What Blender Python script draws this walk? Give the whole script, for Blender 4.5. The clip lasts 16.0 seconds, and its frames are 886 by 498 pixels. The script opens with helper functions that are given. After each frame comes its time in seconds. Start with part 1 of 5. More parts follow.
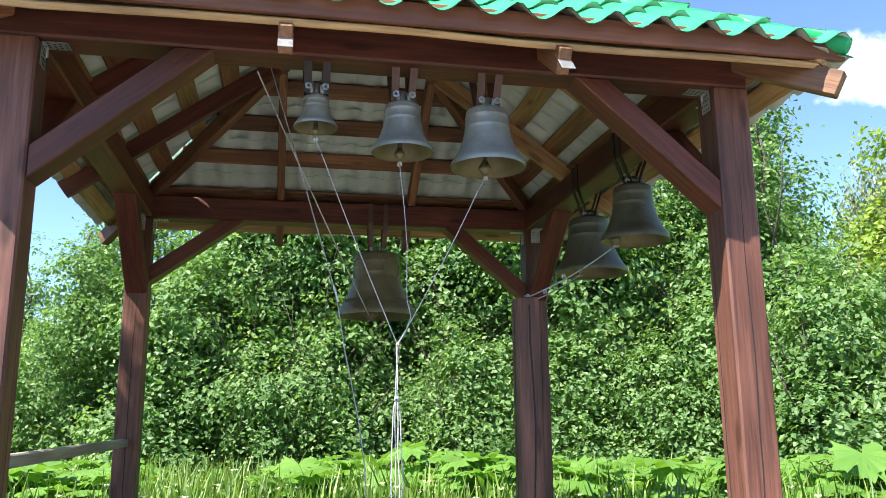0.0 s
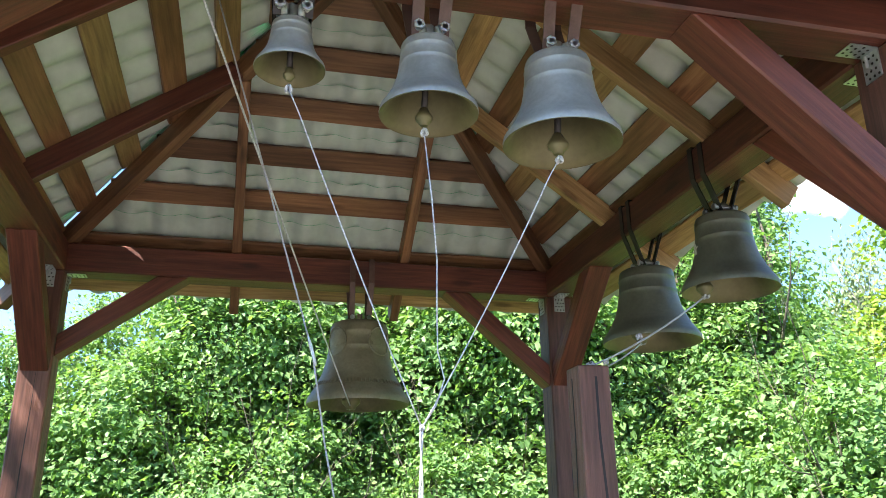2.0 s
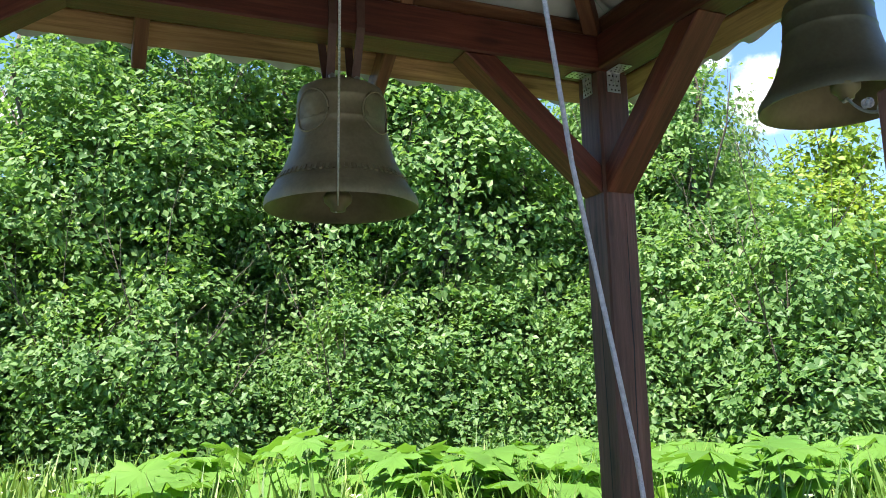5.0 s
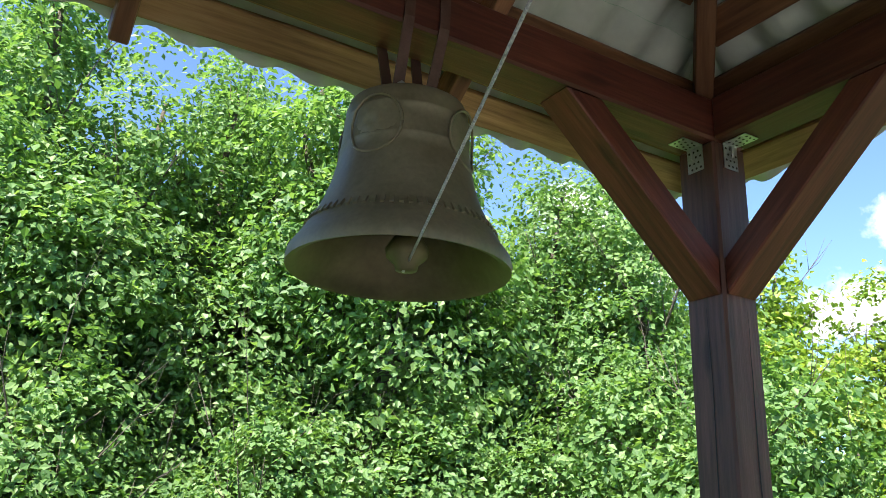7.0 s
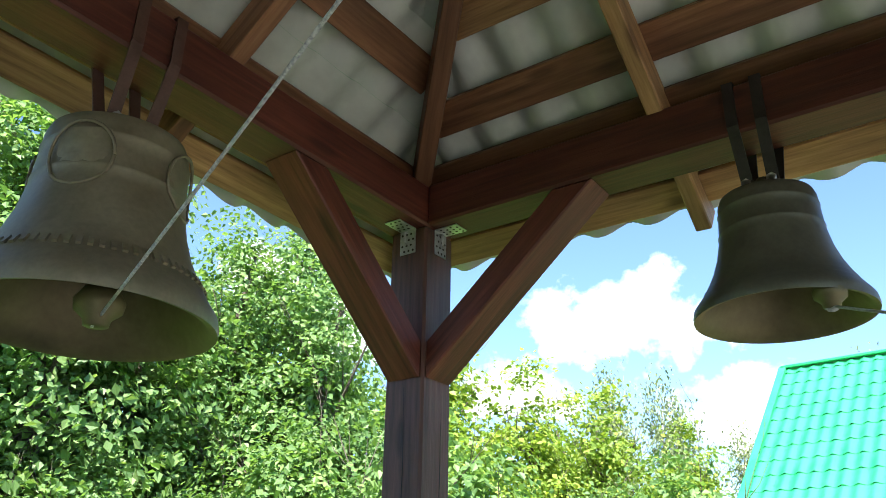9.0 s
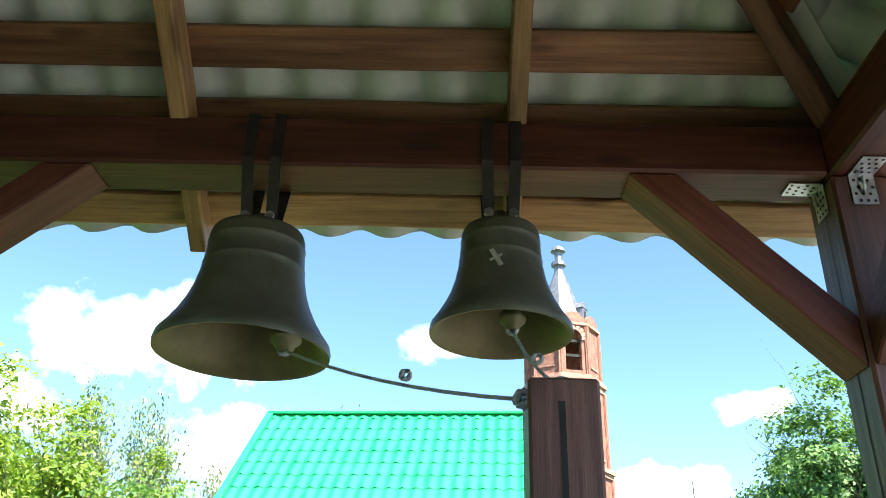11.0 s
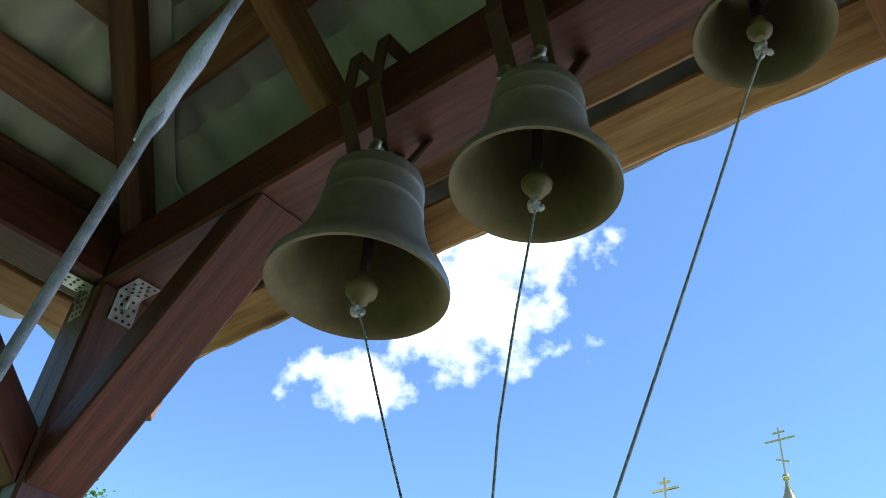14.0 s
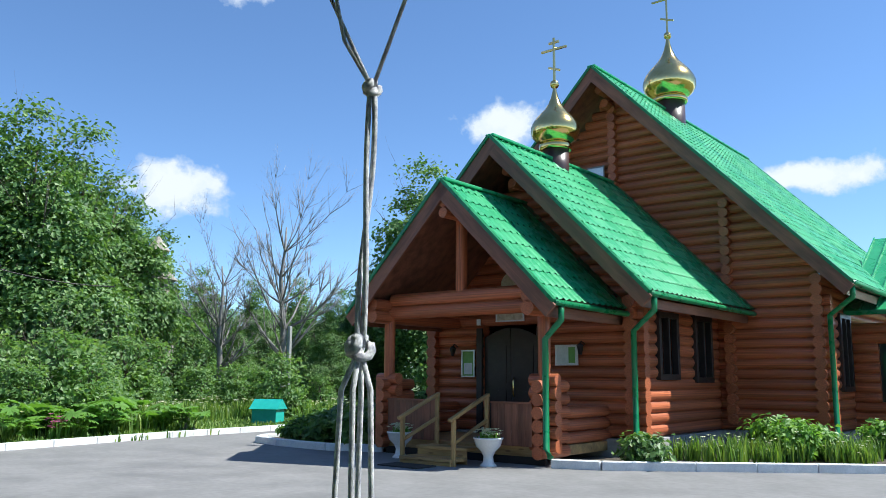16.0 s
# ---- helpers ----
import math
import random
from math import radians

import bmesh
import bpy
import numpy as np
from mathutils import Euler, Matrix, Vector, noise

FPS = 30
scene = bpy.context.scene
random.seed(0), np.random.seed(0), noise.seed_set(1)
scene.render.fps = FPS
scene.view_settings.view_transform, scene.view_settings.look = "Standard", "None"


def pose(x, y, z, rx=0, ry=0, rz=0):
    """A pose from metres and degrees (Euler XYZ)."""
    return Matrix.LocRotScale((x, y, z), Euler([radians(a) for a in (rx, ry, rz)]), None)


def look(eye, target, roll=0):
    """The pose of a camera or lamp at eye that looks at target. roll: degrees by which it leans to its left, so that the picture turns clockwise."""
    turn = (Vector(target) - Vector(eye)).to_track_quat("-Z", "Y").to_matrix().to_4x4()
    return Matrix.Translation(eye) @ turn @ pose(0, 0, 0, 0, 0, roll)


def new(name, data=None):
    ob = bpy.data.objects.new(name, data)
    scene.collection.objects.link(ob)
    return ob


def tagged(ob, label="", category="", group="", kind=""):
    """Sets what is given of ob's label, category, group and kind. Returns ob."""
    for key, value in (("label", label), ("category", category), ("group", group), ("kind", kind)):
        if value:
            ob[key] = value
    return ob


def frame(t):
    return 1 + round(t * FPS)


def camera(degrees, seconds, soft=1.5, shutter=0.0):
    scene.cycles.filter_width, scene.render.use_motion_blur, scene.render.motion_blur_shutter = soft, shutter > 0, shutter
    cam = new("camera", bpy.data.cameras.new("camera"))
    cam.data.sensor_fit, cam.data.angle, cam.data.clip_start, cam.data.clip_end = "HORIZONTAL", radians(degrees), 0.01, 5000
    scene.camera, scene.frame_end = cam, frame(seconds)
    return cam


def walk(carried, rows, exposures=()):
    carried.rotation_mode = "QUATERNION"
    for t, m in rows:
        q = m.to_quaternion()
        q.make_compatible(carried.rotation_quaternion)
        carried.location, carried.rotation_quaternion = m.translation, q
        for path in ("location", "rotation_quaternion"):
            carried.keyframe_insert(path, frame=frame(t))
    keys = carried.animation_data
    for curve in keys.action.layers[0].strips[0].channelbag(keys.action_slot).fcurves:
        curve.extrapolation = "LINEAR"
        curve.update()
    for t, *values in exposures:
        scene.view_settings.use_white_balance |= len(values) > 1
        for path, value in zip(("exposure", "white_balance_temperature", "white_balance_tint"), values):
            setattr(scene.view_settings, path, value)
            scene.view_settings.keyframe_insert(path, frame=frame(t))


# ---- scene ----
cam = camera(57.1, 16.0, 0.6)
PATH = [
    (0, (-0.315, -4.162, 1.313), (0.066, -2.24, 1.717), -0.5),
    (0.5, (-0.348, -3.825, 1.317), (0.053, -1.909, 1.726), -0.9),
    (1, (-0.315, -3.489, 1.327), (0.126, -1.59, 1.776), -2.2),
    (1.5, (-0.264, -3.191, 1.371), (0.171, -1.327, 1.95), -1.8),
    (2, (-0.27, -2.879, 1.373), (0.183, -1.043, 2.023), -0.8),
    (2.5, (-0.282, -2.591, 1.34), (0.256, -0.747, 1.898), -0.6),
    (3, (-0.306, -2.298, 1.309), (0.289, -0.45, 1.789), 0.0),
    (3.5, (-0.311, -2.051, 1.301), (0.27, -0.195, 1.767), 1.8),
    (4, (-0.377, -1.826, 1.329), (0.269, 0.027, 1.715), -0.1),
    (6.3, (-0.536, -0.475, 1.397), (0.375, 1.275, 1.728), 0.8),
    (6.5, (-0.524, -0.374, 1.399), (0.385, 1.333, 1.906), -0.0),
    (7, (-0.548, -0.195, 1.43), (0.422, 1.433, 2.069), 2.3),
    (7.5, (-0.612, -0.066, 1.45), (0.498, 1.432, 2.175), 2.1),
    (8, (-0.65, -0.028, 1.452), (0.471, 1.441, 2.219), 2.2),
    (8.5, (-0.612, -0.031, 1.462), (0.657, 1.299, 2.25), 1.5),
    (9, (-0.552, -0.086, 1.476), (0.93, 0.99, 2.28), 1.0),
    (9.2, (-0.549, -0.099, 1.479), (1.0, 0.873, 2.287), 1.0),
    (11.3, (-0.404, -0.224, 1.495), (1.377, -0.32, 2.399), 2.3),
    (11.5, (-0.409, -0.257, 1.503), (1.364, -0.443, 2.409), 2.8),
    (12, (-0.375, -0.292, 1.522), (1.341, -0.738, 2.447), 4.3),
    (12.5, (-0.353, -0.352, 1.527), (1.266, -1.007, 2.501), 6.1),
    (13, (-0.359, -0.42, 1.545), (1.115, -1.268, 2.597), 7.0),
    (13.5, (-0.357, -0.464, 1.558), (0.902, -1.488, 2.726), 8.5),
    (14, (-0.377, -0.488, 1.557), (0.729, -1.63, 2.77), 6.7),
    (14.5, (-0.386, -0.55, 1.529), (0.799, -1.842, 2.494), 5.8),
    (15, (-0.265, -0.576, 1.474), (0.899, -2.062, 2.136), 2.8),
    (15.5, (-0.276, -0.59, 1.435), (0.86, -2.169, 1.904), 1.4),
    (16, (-0.277, -0.661, 1.36), (0.837, -2.293, 1.67), 0.4),
]
EXPOSURES = [(0, 1.62, 6500, 10), (0.5, 1.95, 6500, 10), (1, 2.22, 6500, 10), (2, 2.35, 6500, 10), (2.5, 2.32, 6500, 10), (3, 1.82, 6500, 10), (3.5, 1.78, 6500, 9), (4, 1.92, 6500, 9), (6.5, 1.22, 6500, 10), (7, 1.78, 6500, 10), (7.5, 1.98, 6500, 10), (9, 2.0, 6500, 10), (11.3, 1.98, 6400, 4), (12.5, 1.32, 6200, 5), (13.0, 1.34, 6200, 5), (13.5, 1.46, 6200, 5), (14.0, 1.42, 6100, 4), (14.5, 0.78, 5900, 3), (15.2, 0.7, 5900, 4), (16, 0.75, 6000, 5)]
walk(cam, [(t, look(eye, target, roll)) for t, eye, target, roll in PATH], EXPOSURES)

# ---- world, sun, exposure ----
SUN = Vector((-0.587, -0.42, 1.0)).normalized()
world = bpy.data.worlds.new("sky")
scene.world = world
world.use_nodes = True
wn = world.node_tree
wn.nodes.clear()
sky = wn.nodes.new("ShaderNodeTexSky")
sky.sky_type = "NISHITA"
sky.sun_disc = False
sky.sun_elevation = math.asin(SUN.z)
sky.sun_rotation = math.atan2(SUN.x, SUN.y)
sky.air_density, sky.dust_density, sky.ozone_density = 0.75, 0.0, 5.0
bg = wn.nodes.new("ShaderNodeBackground")
bg.inputs["Strength"].default_value = 0.12
wo = wn.nodes.new("ShaderNodeOutputWorld")
wn.links.new(sky.outputs[0], bg.inputs[0])
wn.links.new(bg.outputs[0], wo.inputs[0])
CLOUD = 0.6
lamp = bpy.data.lights.new("sun", "SUN")
lamp.energy, lamp.angle, lamp.color = 5.0, radians(0.55), (1.0, 0.95, 0.86)
sun = new("sun", lamp)
sun.matrix_basis = look(SUN * 60, (0, 0, 0))


# ---- materials ----
def material(name, rough=0.6, metal=0.0):
    m = bpy.data.materials.new(name)
    m.use_nodes = True
    n = m.node_tree.nodes
    b = n["Principled BSDF"]
    b.inputs["Roughness"].default_value, b.inputs["Metallic"].default_value = rough, metal
    return m, n, m.node_tree.links, b


def ramp(n, links, fac, stops):
    r = n.new("ShaderNodeValToRGB")
    els = r.color_ramp.elements
    while len(els) < len(stops):
        els.new(0.5)
    for e, (p, c) in zip(els, stops):
        e.position, e.color = p, (*c, 1)
    links.new(fac, r.inputs[0])
    return r.outputs[0]


def noise_at(n, links, vec, scale, detail=4, rough=0.55, stretch=None):
    if stretch:
        mp = n.new("ShaderNodeMapping")
        mp.inputs["Scale"].default_value = stretch
        links.new(vec, mp.inputs[0])
        vec = mp.outputs[0]
    t = n.new("ShaderNodeTexNoise")
    t.inputs["Scale"].default_value, t.inputs["Detail"].default_value, t.inputs["Roughness"].default_value = scale, detail, rough
    links.new(vec, t.inputs["Vector"])
    return t.outputs["Fac"]


def mix(n, links, fac, a, b, mode="MIX"):
    x = n.new("ShaderNodeMix")
    x.data_type, x.blend_type = "RGBA", mode
    for sock, v in ((x.inputs["Factor"], fac), (x.inputs["A"], a), (x.inputs["B"], b)):
        if isinstance(v, (int, float)):
            sock.default_value = v
        elif isinstance(v, tuple):
            sock.default_value = (*v, 1)
        else:
            links.new(v, sock)
    return x.outputs["Result"]


def bump(n, links, b, height, strength, dist):
    k = n.new("ShaderNodeBump")
    k.inputs["Strength"].default_value, k.inputs["Distance"].default_value = strength, dist
    links.new(height, k.inputs["Height"])
    links.new(k.outputs[0], b.inputs["Normal"])


def coords(n, links, spread=7.0):
    """Object coordinates, shifted by each object's random number."""
    tc, oi, ad = n.new("ShaderNodeTexCoord"), n.new("ShaderNodeObjectInfo"), n.new("ShaderNodeVectorMath")
    mu = n.new("ShaderNodeMath")
    mu.operation, mu.inputs[1].default_value = "MULTIPLY", spread
    links.new(oi.outputs["Random"], mu.inputs[0])
    links.new(tc.outputs["Object"], ad.inputs[0])
    links.new(mu.outputs[0], ad.inputs[1])
    return ad.outputs[0], oi.outputs["Random"]


def wood(name, dark, mid, light, rough=0.55, vary=0.25, knots=True, relief=0.5):
    """Sawn timber whose grain runs along the object's x axis."""
    m, n, l, b = material(name, rough)
    v, rnd = coords(n, l)
    grain = noise_at(n, l, v, 1.0, 6, 0.65, (3.0, 55.0, 55.0))
    broad = noise_at(n, l, v, 1.0, 3, 0.5, (1.2, 7.0, 7.0))
    c = ramp(n, l, grain, [(0.28, dark), (0.52, mid), (0.78, light)])
    c2 = ramp(n, l, broad, [(0.3, (0.42, 0.37, 0.35)), (0.5, (0.85, 0.82, 0.8)), (0.68, (1.25, 1.2, 1.15))])
    c = mix(n, l, 0.8, c, c2, "MULTIPLY")
    if knots:
        vo = n.new("ShaderNodeTexVoronoi")
        mp = n.new("ShaderNodeMapping")
        mp.inputs["Scale"].default_value = (2.6, 9.0, 9.0)
        l.new(v, mp.inputs[0])
        l.new(mp.outputs[0], vo.inputs["Vector"])
        vo.inputs["Scale"].default_value = 1.0
        k = ramp(n, l, vo.outputs["Distance"], [(0.1, (0.35, 0.28, 0.24)), (0.2, (1, 1, 1))])
        c = mix(n, l, 0.75, c, k, "MULTIPLY")
    hs = n.new("ShaderNodeHueSaturation")
    mr = n.new("ShaderNodeMapRange")
    mr.inputs["To Min"].default_value, mr.inputs["To Max"].default_value = 1 - vary, 1 + vary
    l.new(rnd, mr.inputs[0])
    l.new(mr.outputs[0], hs.inputs["Value"])
    l.new(c, hs.inputs["Color"])
    l.new(hs.outputs[0], b.inputs["Base Color"])
    bump(n, l, b, grain, relief, 0.004)
    return m


def plain(name, a, b_, rough=0.5, metal=0.0, scale=12.0, relief=0.15, dist=0.003):
    """A surface that varies between two colours, with a fine grain."""
    m, n, l, b = material(name, rough, metal)
    v, rnd = coords(n, l)
    f = noise_at(n, l, v, scale, 5, 0.6)
    g = noise_at(n, l, v, scale * 9, 3)
    c = ramp(n, l, f, [(0.3, a), (0.7, b_)])
    c = mix(n, l, 0.25, c, ramp(n, l, g, [(0.3, (0.6, 0.6, 0.6)), (0.7, (1.2, 1.2, 1.2))]), "MULTIPLY")
    l.new(c, b.inputs["Base Color"])
    r = ramp(n, l, f, [(0.3, (rough * 0.8,) * 3), (0.7, (min(1, rough * 1.2),) * 3)])
    l.new(r, b.inputs["Roughness"])
    if relief:
        bump(n, l, b, g, relief, dist)
    return m


def leaf(name, dark, mid, light, trans=0.35):
    """Foliage: colour differs from leaf to leaf, and light shines through."""
    m, n, l, b = material(name, 0.5)
    g = n.new("ShaderNodeNewGeometry")
    v, rnd = coords(n, l, 3.0)
    patch = noise_at(n, l, v, 0.9, 2)
    c = ramp(n, l, g.outputs["Random Per Island"], [(0.0, dark), (0.55, mid), (1.0, light)])
    c = mix(n, l, 0.7, c, ramp(n, l, patch, [(0.3, (0.62, 0.72, 0.6)), (0.7, (1.2, 1.12, 1.0))]), "MULTIPLY")
    l.new(c, b.inputs["Base Color"])
    t = n.new("ShaderNodeBsdfTranslucent")
    l.new(mix(n, l, 1.0, c, (1.25, 1.3, 0.6), "MULTIPLY"), t.inputs["Color"])
    s = n.new("ShaderNodeMixShader")
    s.inputs[0].default_value = trans
    l.new(b.outputs[0], s.inputs[1])
    l.new(t.outputs[0], s.inputs[2])
    l.new(s.outputs[0], n["Material Output"].inputs["Surface"])
    return m


WOOD_RED = wood("stained_timber", (0.06, 0.014, 0.009), (0.13, 0.034, 0.02), (0.21, 0.065, 0.038))
WOOD_POST = wood("stained_post", (0.08, 0.032, 0.022), (0.165, 0.068, 0.048), (0.25, 0.115, 0.085))
WOOD_DARK = wood("weathered_post", (0.085, 0.038, 0.027), (0.17, 0.077, 0.056), (0.25, 0.125, 0.092), relief=0.9)
WOOD_RAW = wood("raw_board", (0.2, 0.11, 0.045), (0.4, 0.24, 0.1), (0.54, 0.36, 0.18), vary=0.3)
WOOD_BROWN = wood("tinted_batten", (0.13, 0.055, 0.025), (0.24, 0.11, 0.05), (0.34, 0.18, 0.09), vary=0.3)
WOOD_LOG = wood("stained_log", (0.31, 0.085, 0.034), (0.47, 0.135, 0.055), (0.57, 0.19, 0.082), 0.45, 0.14, relief=0.25)
WOOD_TRIM = wood("stained_trim", (0.16, 0.06, 0.035), (0.23, 0.09, 0.052), (0.29, 0.12, 0.075), 0.5, 0.1, False, 0.25)
WOOD_STEP = wood("varnished_step", (0.32, 0.19, 0.07), (0.43, 0.28, 0.11), (0.5, 0.35, 0.16), 0.45, 0.12)
WOOD_GREY = wood("grey_board", (0.2, 0.18, 0.15), (0.33, 0.3, 0.26), (0.45, 0.42, 0.37), 0.7, 0.15)
SHEET_IN = plain("primer_underside", (0.54, 0.58, 0.51), (0.62, 0.66, 0.59), 0.5, 0.0, 1.5, 0.0)
SHEET_GREEN = plain("green_coated_steel", (0.008, 0.33, 0.11), (0.02, 0.42, 0.15), 0.66, 0.0, 2.0, 0.03)
SHEET_GREEN_OLD = plain("church_green_steel", (0.03, 0.29, 0.115), (0.06, 0.38, 0.16), 0.28, 0.0, 2.0, 0.03)
GREEN_TRIM = plain("green_gutter", (0.01, 0.17, 0.06), (0.02, 0.22, 0.08), 0.3, 0.0, 4.0, 0.03)
BRONZE_PALE = plain("pale_grey_bronze", (0.24, 0.235, 0.205), (0.36, 0.352, 0.315), 0.5, 0.45, 9.0, 0.12, 0.002)
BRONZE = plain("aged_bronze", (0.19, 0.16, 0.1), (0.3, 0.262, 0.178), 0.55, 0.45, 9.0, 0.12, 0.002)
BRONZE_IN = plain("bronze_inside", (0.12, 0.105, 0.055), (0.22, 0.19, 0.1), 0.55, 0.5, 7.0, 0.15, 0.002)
BRONZE_DARK = plain("dark_bronze", (0.1, 0.1, 0.07), (0.17, 0.165, 0.12), 0.48, 0.5, 9.0, 0.12, 0.002)
FADED = plain("faded_paint", (0.24, 0.23, 0.16), (0.5, 0.49, 0.4), 0.7, 0.0, 40.0, 0.6, 0.001)
IRON = plain("black_iron", (0.03, 0.026, 0.026), (0.06, 0.05, 0.05), 0.5, 0.6, 20.0, 0.1, 0.001)
RUSTED = plain("painted_strap", (0.085, 0.045, 0.035), (0.14, 0.08, 0.065), 0.5, 0.3, 20.0, 0.1, 0.001)
ZINC = plain("zinc_plate", (0.5, 0.51, 0.52), (0.66, 0.67, 0.69), 0.38, 0.85, 30.0, 0.05, 0.001)
ROPE = plain("white_rope", (0.3, 0.3, 0.36), (0.85, 0.85, 0.83), 0.85, 0.0, 160.0, 0.8, 0.002)
ROPE_GREY = plain("grey_rope", (0.32, 0.32, 0.36), (0.55, 0.55, 0.58), 0.85, 0.0, 160.0, 0.8, 0.002)
TAPE = plain("clear_tape", (0.55, 0.58, 0.62), (0.75, 0.78, 0.82), 0.2, 0.0, 60.0, 0.6, 0.003)
GOLD = plain("gilded_sheet", (0.83, 0.58, 0.2), (0.9, 0.67, 0.28), 0.16, 1.0, 5.0, 0.05, 0.002)
DRUM = plain("brown_drum_sheet", (0.055, 0.03, 0.03), (0.085, 0.048, 0.045), 0.35, 0.0, 6.0, 0.05)
DOOR = plain("dark_door_leaf", (0.022, 0.015, 0.013), (0.04, 0.028, 0.024), 0.4, 0.0, 10.0, 0.1)
BRICK = plain("weathered_brick", (0.19, 0.072, 0.048), (0.46, 0.21, 0.14), 0.88, 0.0, 2.6, 0.8, 0.04)
BRICK_PALE = plain("pale_brick_trim", (0.28, 0.125, 0.085), (0.56, 0.33, 0.24), 0.88, 0.0, 2.0, 0.5, 0.03)
TIN = plain("grey_tin", (0.16, 0.16, 0.17), (0.28, 0.28, 0.3), 0.5, 0.5, 2.0, 0.1)
DARK = plain("dark_interior", (0.02, 0.018, 0.017), (0.035, 0.03, 0.028), 0.9)
CONCRETE = plain("concrete_plinth", (0.27, 0.26, 0.25), (0.38, 0.37, 0.35), 0.85, 0.0, 4.0, 0.3)
KERB = plain("whitewashed_kerb", (0.6, 0.61, 0.62), (0.8, 0.8, 0.79), 0.75, 0.0, 5.0, 0.3)
PORCELAIN = plain("white_ceramic", (0.76, 0.76, 0.75), (0.84, 0.84, 0.83), 0.15, 0.0, 5.0, 0.02)
TEAL = plain("teal_painted_board", (0.02, 0.36, 0.3), (0.04, 0.44, 0.37), 0.5, 0.0, 8.0, 0.1)
BARK = plain("bark", (0.07, 0.055, 0.042), (0.16, 0.13, 0.1), 0.9, 0.0, 14.0, 0.9, 0.02)
BARK_GREY = plain("grey_dead_bark", (0.13, 0.12, 0.11), (0.3, 0.28, 0.26), 0.85, 0.0, 9.0, 0.5, 0.01)
BARK_PALE = plain("pale_bark", (0.22, 0.2, 0.18), (0.6, 0.58, 0.55), 0.8, 0.0, 6.0, 0.5, 0.01)
LEAF_HEDGE = leaf("thicket_leaf", (0.11, 0.21, 0.072), (0.165, 0.29, 0.1), (0.26, 0.385, 0.15), 0.48)
LEAF_YELLOW = leaf("yellowing_leaf", (0.16, 0.26, 0.045), (0.25, 0.36, 0.06), (0.36, 0.43, 0.08), 0.45)
LEAF_BIRCH = leaf("birch_leaf", (0.11, 0.16, 0.075), (0.19, 0.25, 0.12), (0.3, 0.34, 0.18))
LEAF_DARK = leaf("linden_leaf", (0.06, 0.13, 0.04), (0.13, 0.245, 0.075), (0.24, 0.37, 0.13), 0.4)
LEAF_BIG = leaf("hogweed_leaf", (0.11, 0.24, 0.045), (0.19, 0.36, 0.07), (0.28, 0.45, 0.11), 0.4)
LEAF_GRASS = leaf("grass_blade", (0.09, 0.18, 0.04), (0.17, 0.29, 0.06), (0.29, 0.38, 0.1), 0.4)
PETAL = leaf("white_petal", (0.6, 0.6, 0.52), (0.75, 0.75, 0.7), (0.8, 0.76, 0.72), 0.3)
PETAL_PINK = leaf("pink_petal", (0.5, 0.1, 0.35), (0.6, 0.15, 0.5), (0.7, 0.25, 0.55), 0.3)

# ---- building helpers ----
WORLD_OF = {}


def thing(name, at, label, category, group="", kind=""):
    ob = new(name)
    ob.empty_display_size = 0.1
    ob.location = at
    WORLD_OF[ob.name] = Matrix.Translation(at)
    return tagged(ob, label, category, group, kind)


def mesh_of(bm, name, mats, smooth=False):
    me = bpy.data.meshes.new(name)
    bm.to_mesh(me)
    bm.free()
    for m in mats if isinstance(mats, (list, tuple)) else [mats]:
        me.materials.append(m)
    if smooth:
        me.shade_smooth()
    return me


def part(name, bm, mats, parent, label="", m=None, smooth=False, mesh=None):
    """One mesh object under a thing or a part; the mesh is given in world places, or in its own with the pose m."""
    me = mesh or mesh_of(bm, name, mats, smooth)
    ob = new(name, me)
    m = m or Matrix()
    if parent is not None:
        ob.parent = parent
        ob.matrix_basis = WORLD_OF[parent.name].inverted() @ m
    else:
        ob.matrix_basis = m
    WORLD_OF[ob.name] = m
    if label:
        ob["label"] = label
    return ob


def box(bm, x0, x1, y0, y1, z0, z1, m=None, bev=0.0, mat=0):
    vs = [bm.verts.new(Vector(c)) for c in ((x0, y0, z0), (x1, y0, z0), (x1, y1, z0), (x0, y1, z0), (x0, y0, z1), (x1, y0, z1), (x1, y1, z1), (x0, y1, z1))]
    fs = [bm.faces.new([vs[i] for i in q]) for q in ((3, 2, 1, 0), (4, 5, 6, 7), (0, 1, 5, 4), (1, 2, 6, 5), (2, 3, 7, 6), (3, 0, 4, 7))]
    for f in fs:
        f.material_index = mat
    if bev:
        es = list({e for f in fs for e in f.edges})
        r = bmesh.ops.bevel(bm, geom=es, offset=bev, segments=1, affect="EDGES")
        vs = list({v for f in r["faces"] for v in f.verts} | {v for v in vs if v.is_valid})
    if m is not None:
        bmesh.ops.transform(bm, matrix=m, verts=vs)


def along(p, q, side=None):
    """The pose whose x axis runs from p to q, with z as near upright as it goes."""
    p, q = Vector(p), Vector(q)
    x = (q - p).normalized()
    up = Vector(side) if side else Vector((0, 0, 1))
    if abs(x.dot(up)) > 0.999:
        up = Vector((0, 1, 0))
    y = up.cross(x).normalized()
    z = x.cross(y)
    m = Matrix((x, y, z)).transposed().to_4x4()
    m.translation = p
    return m


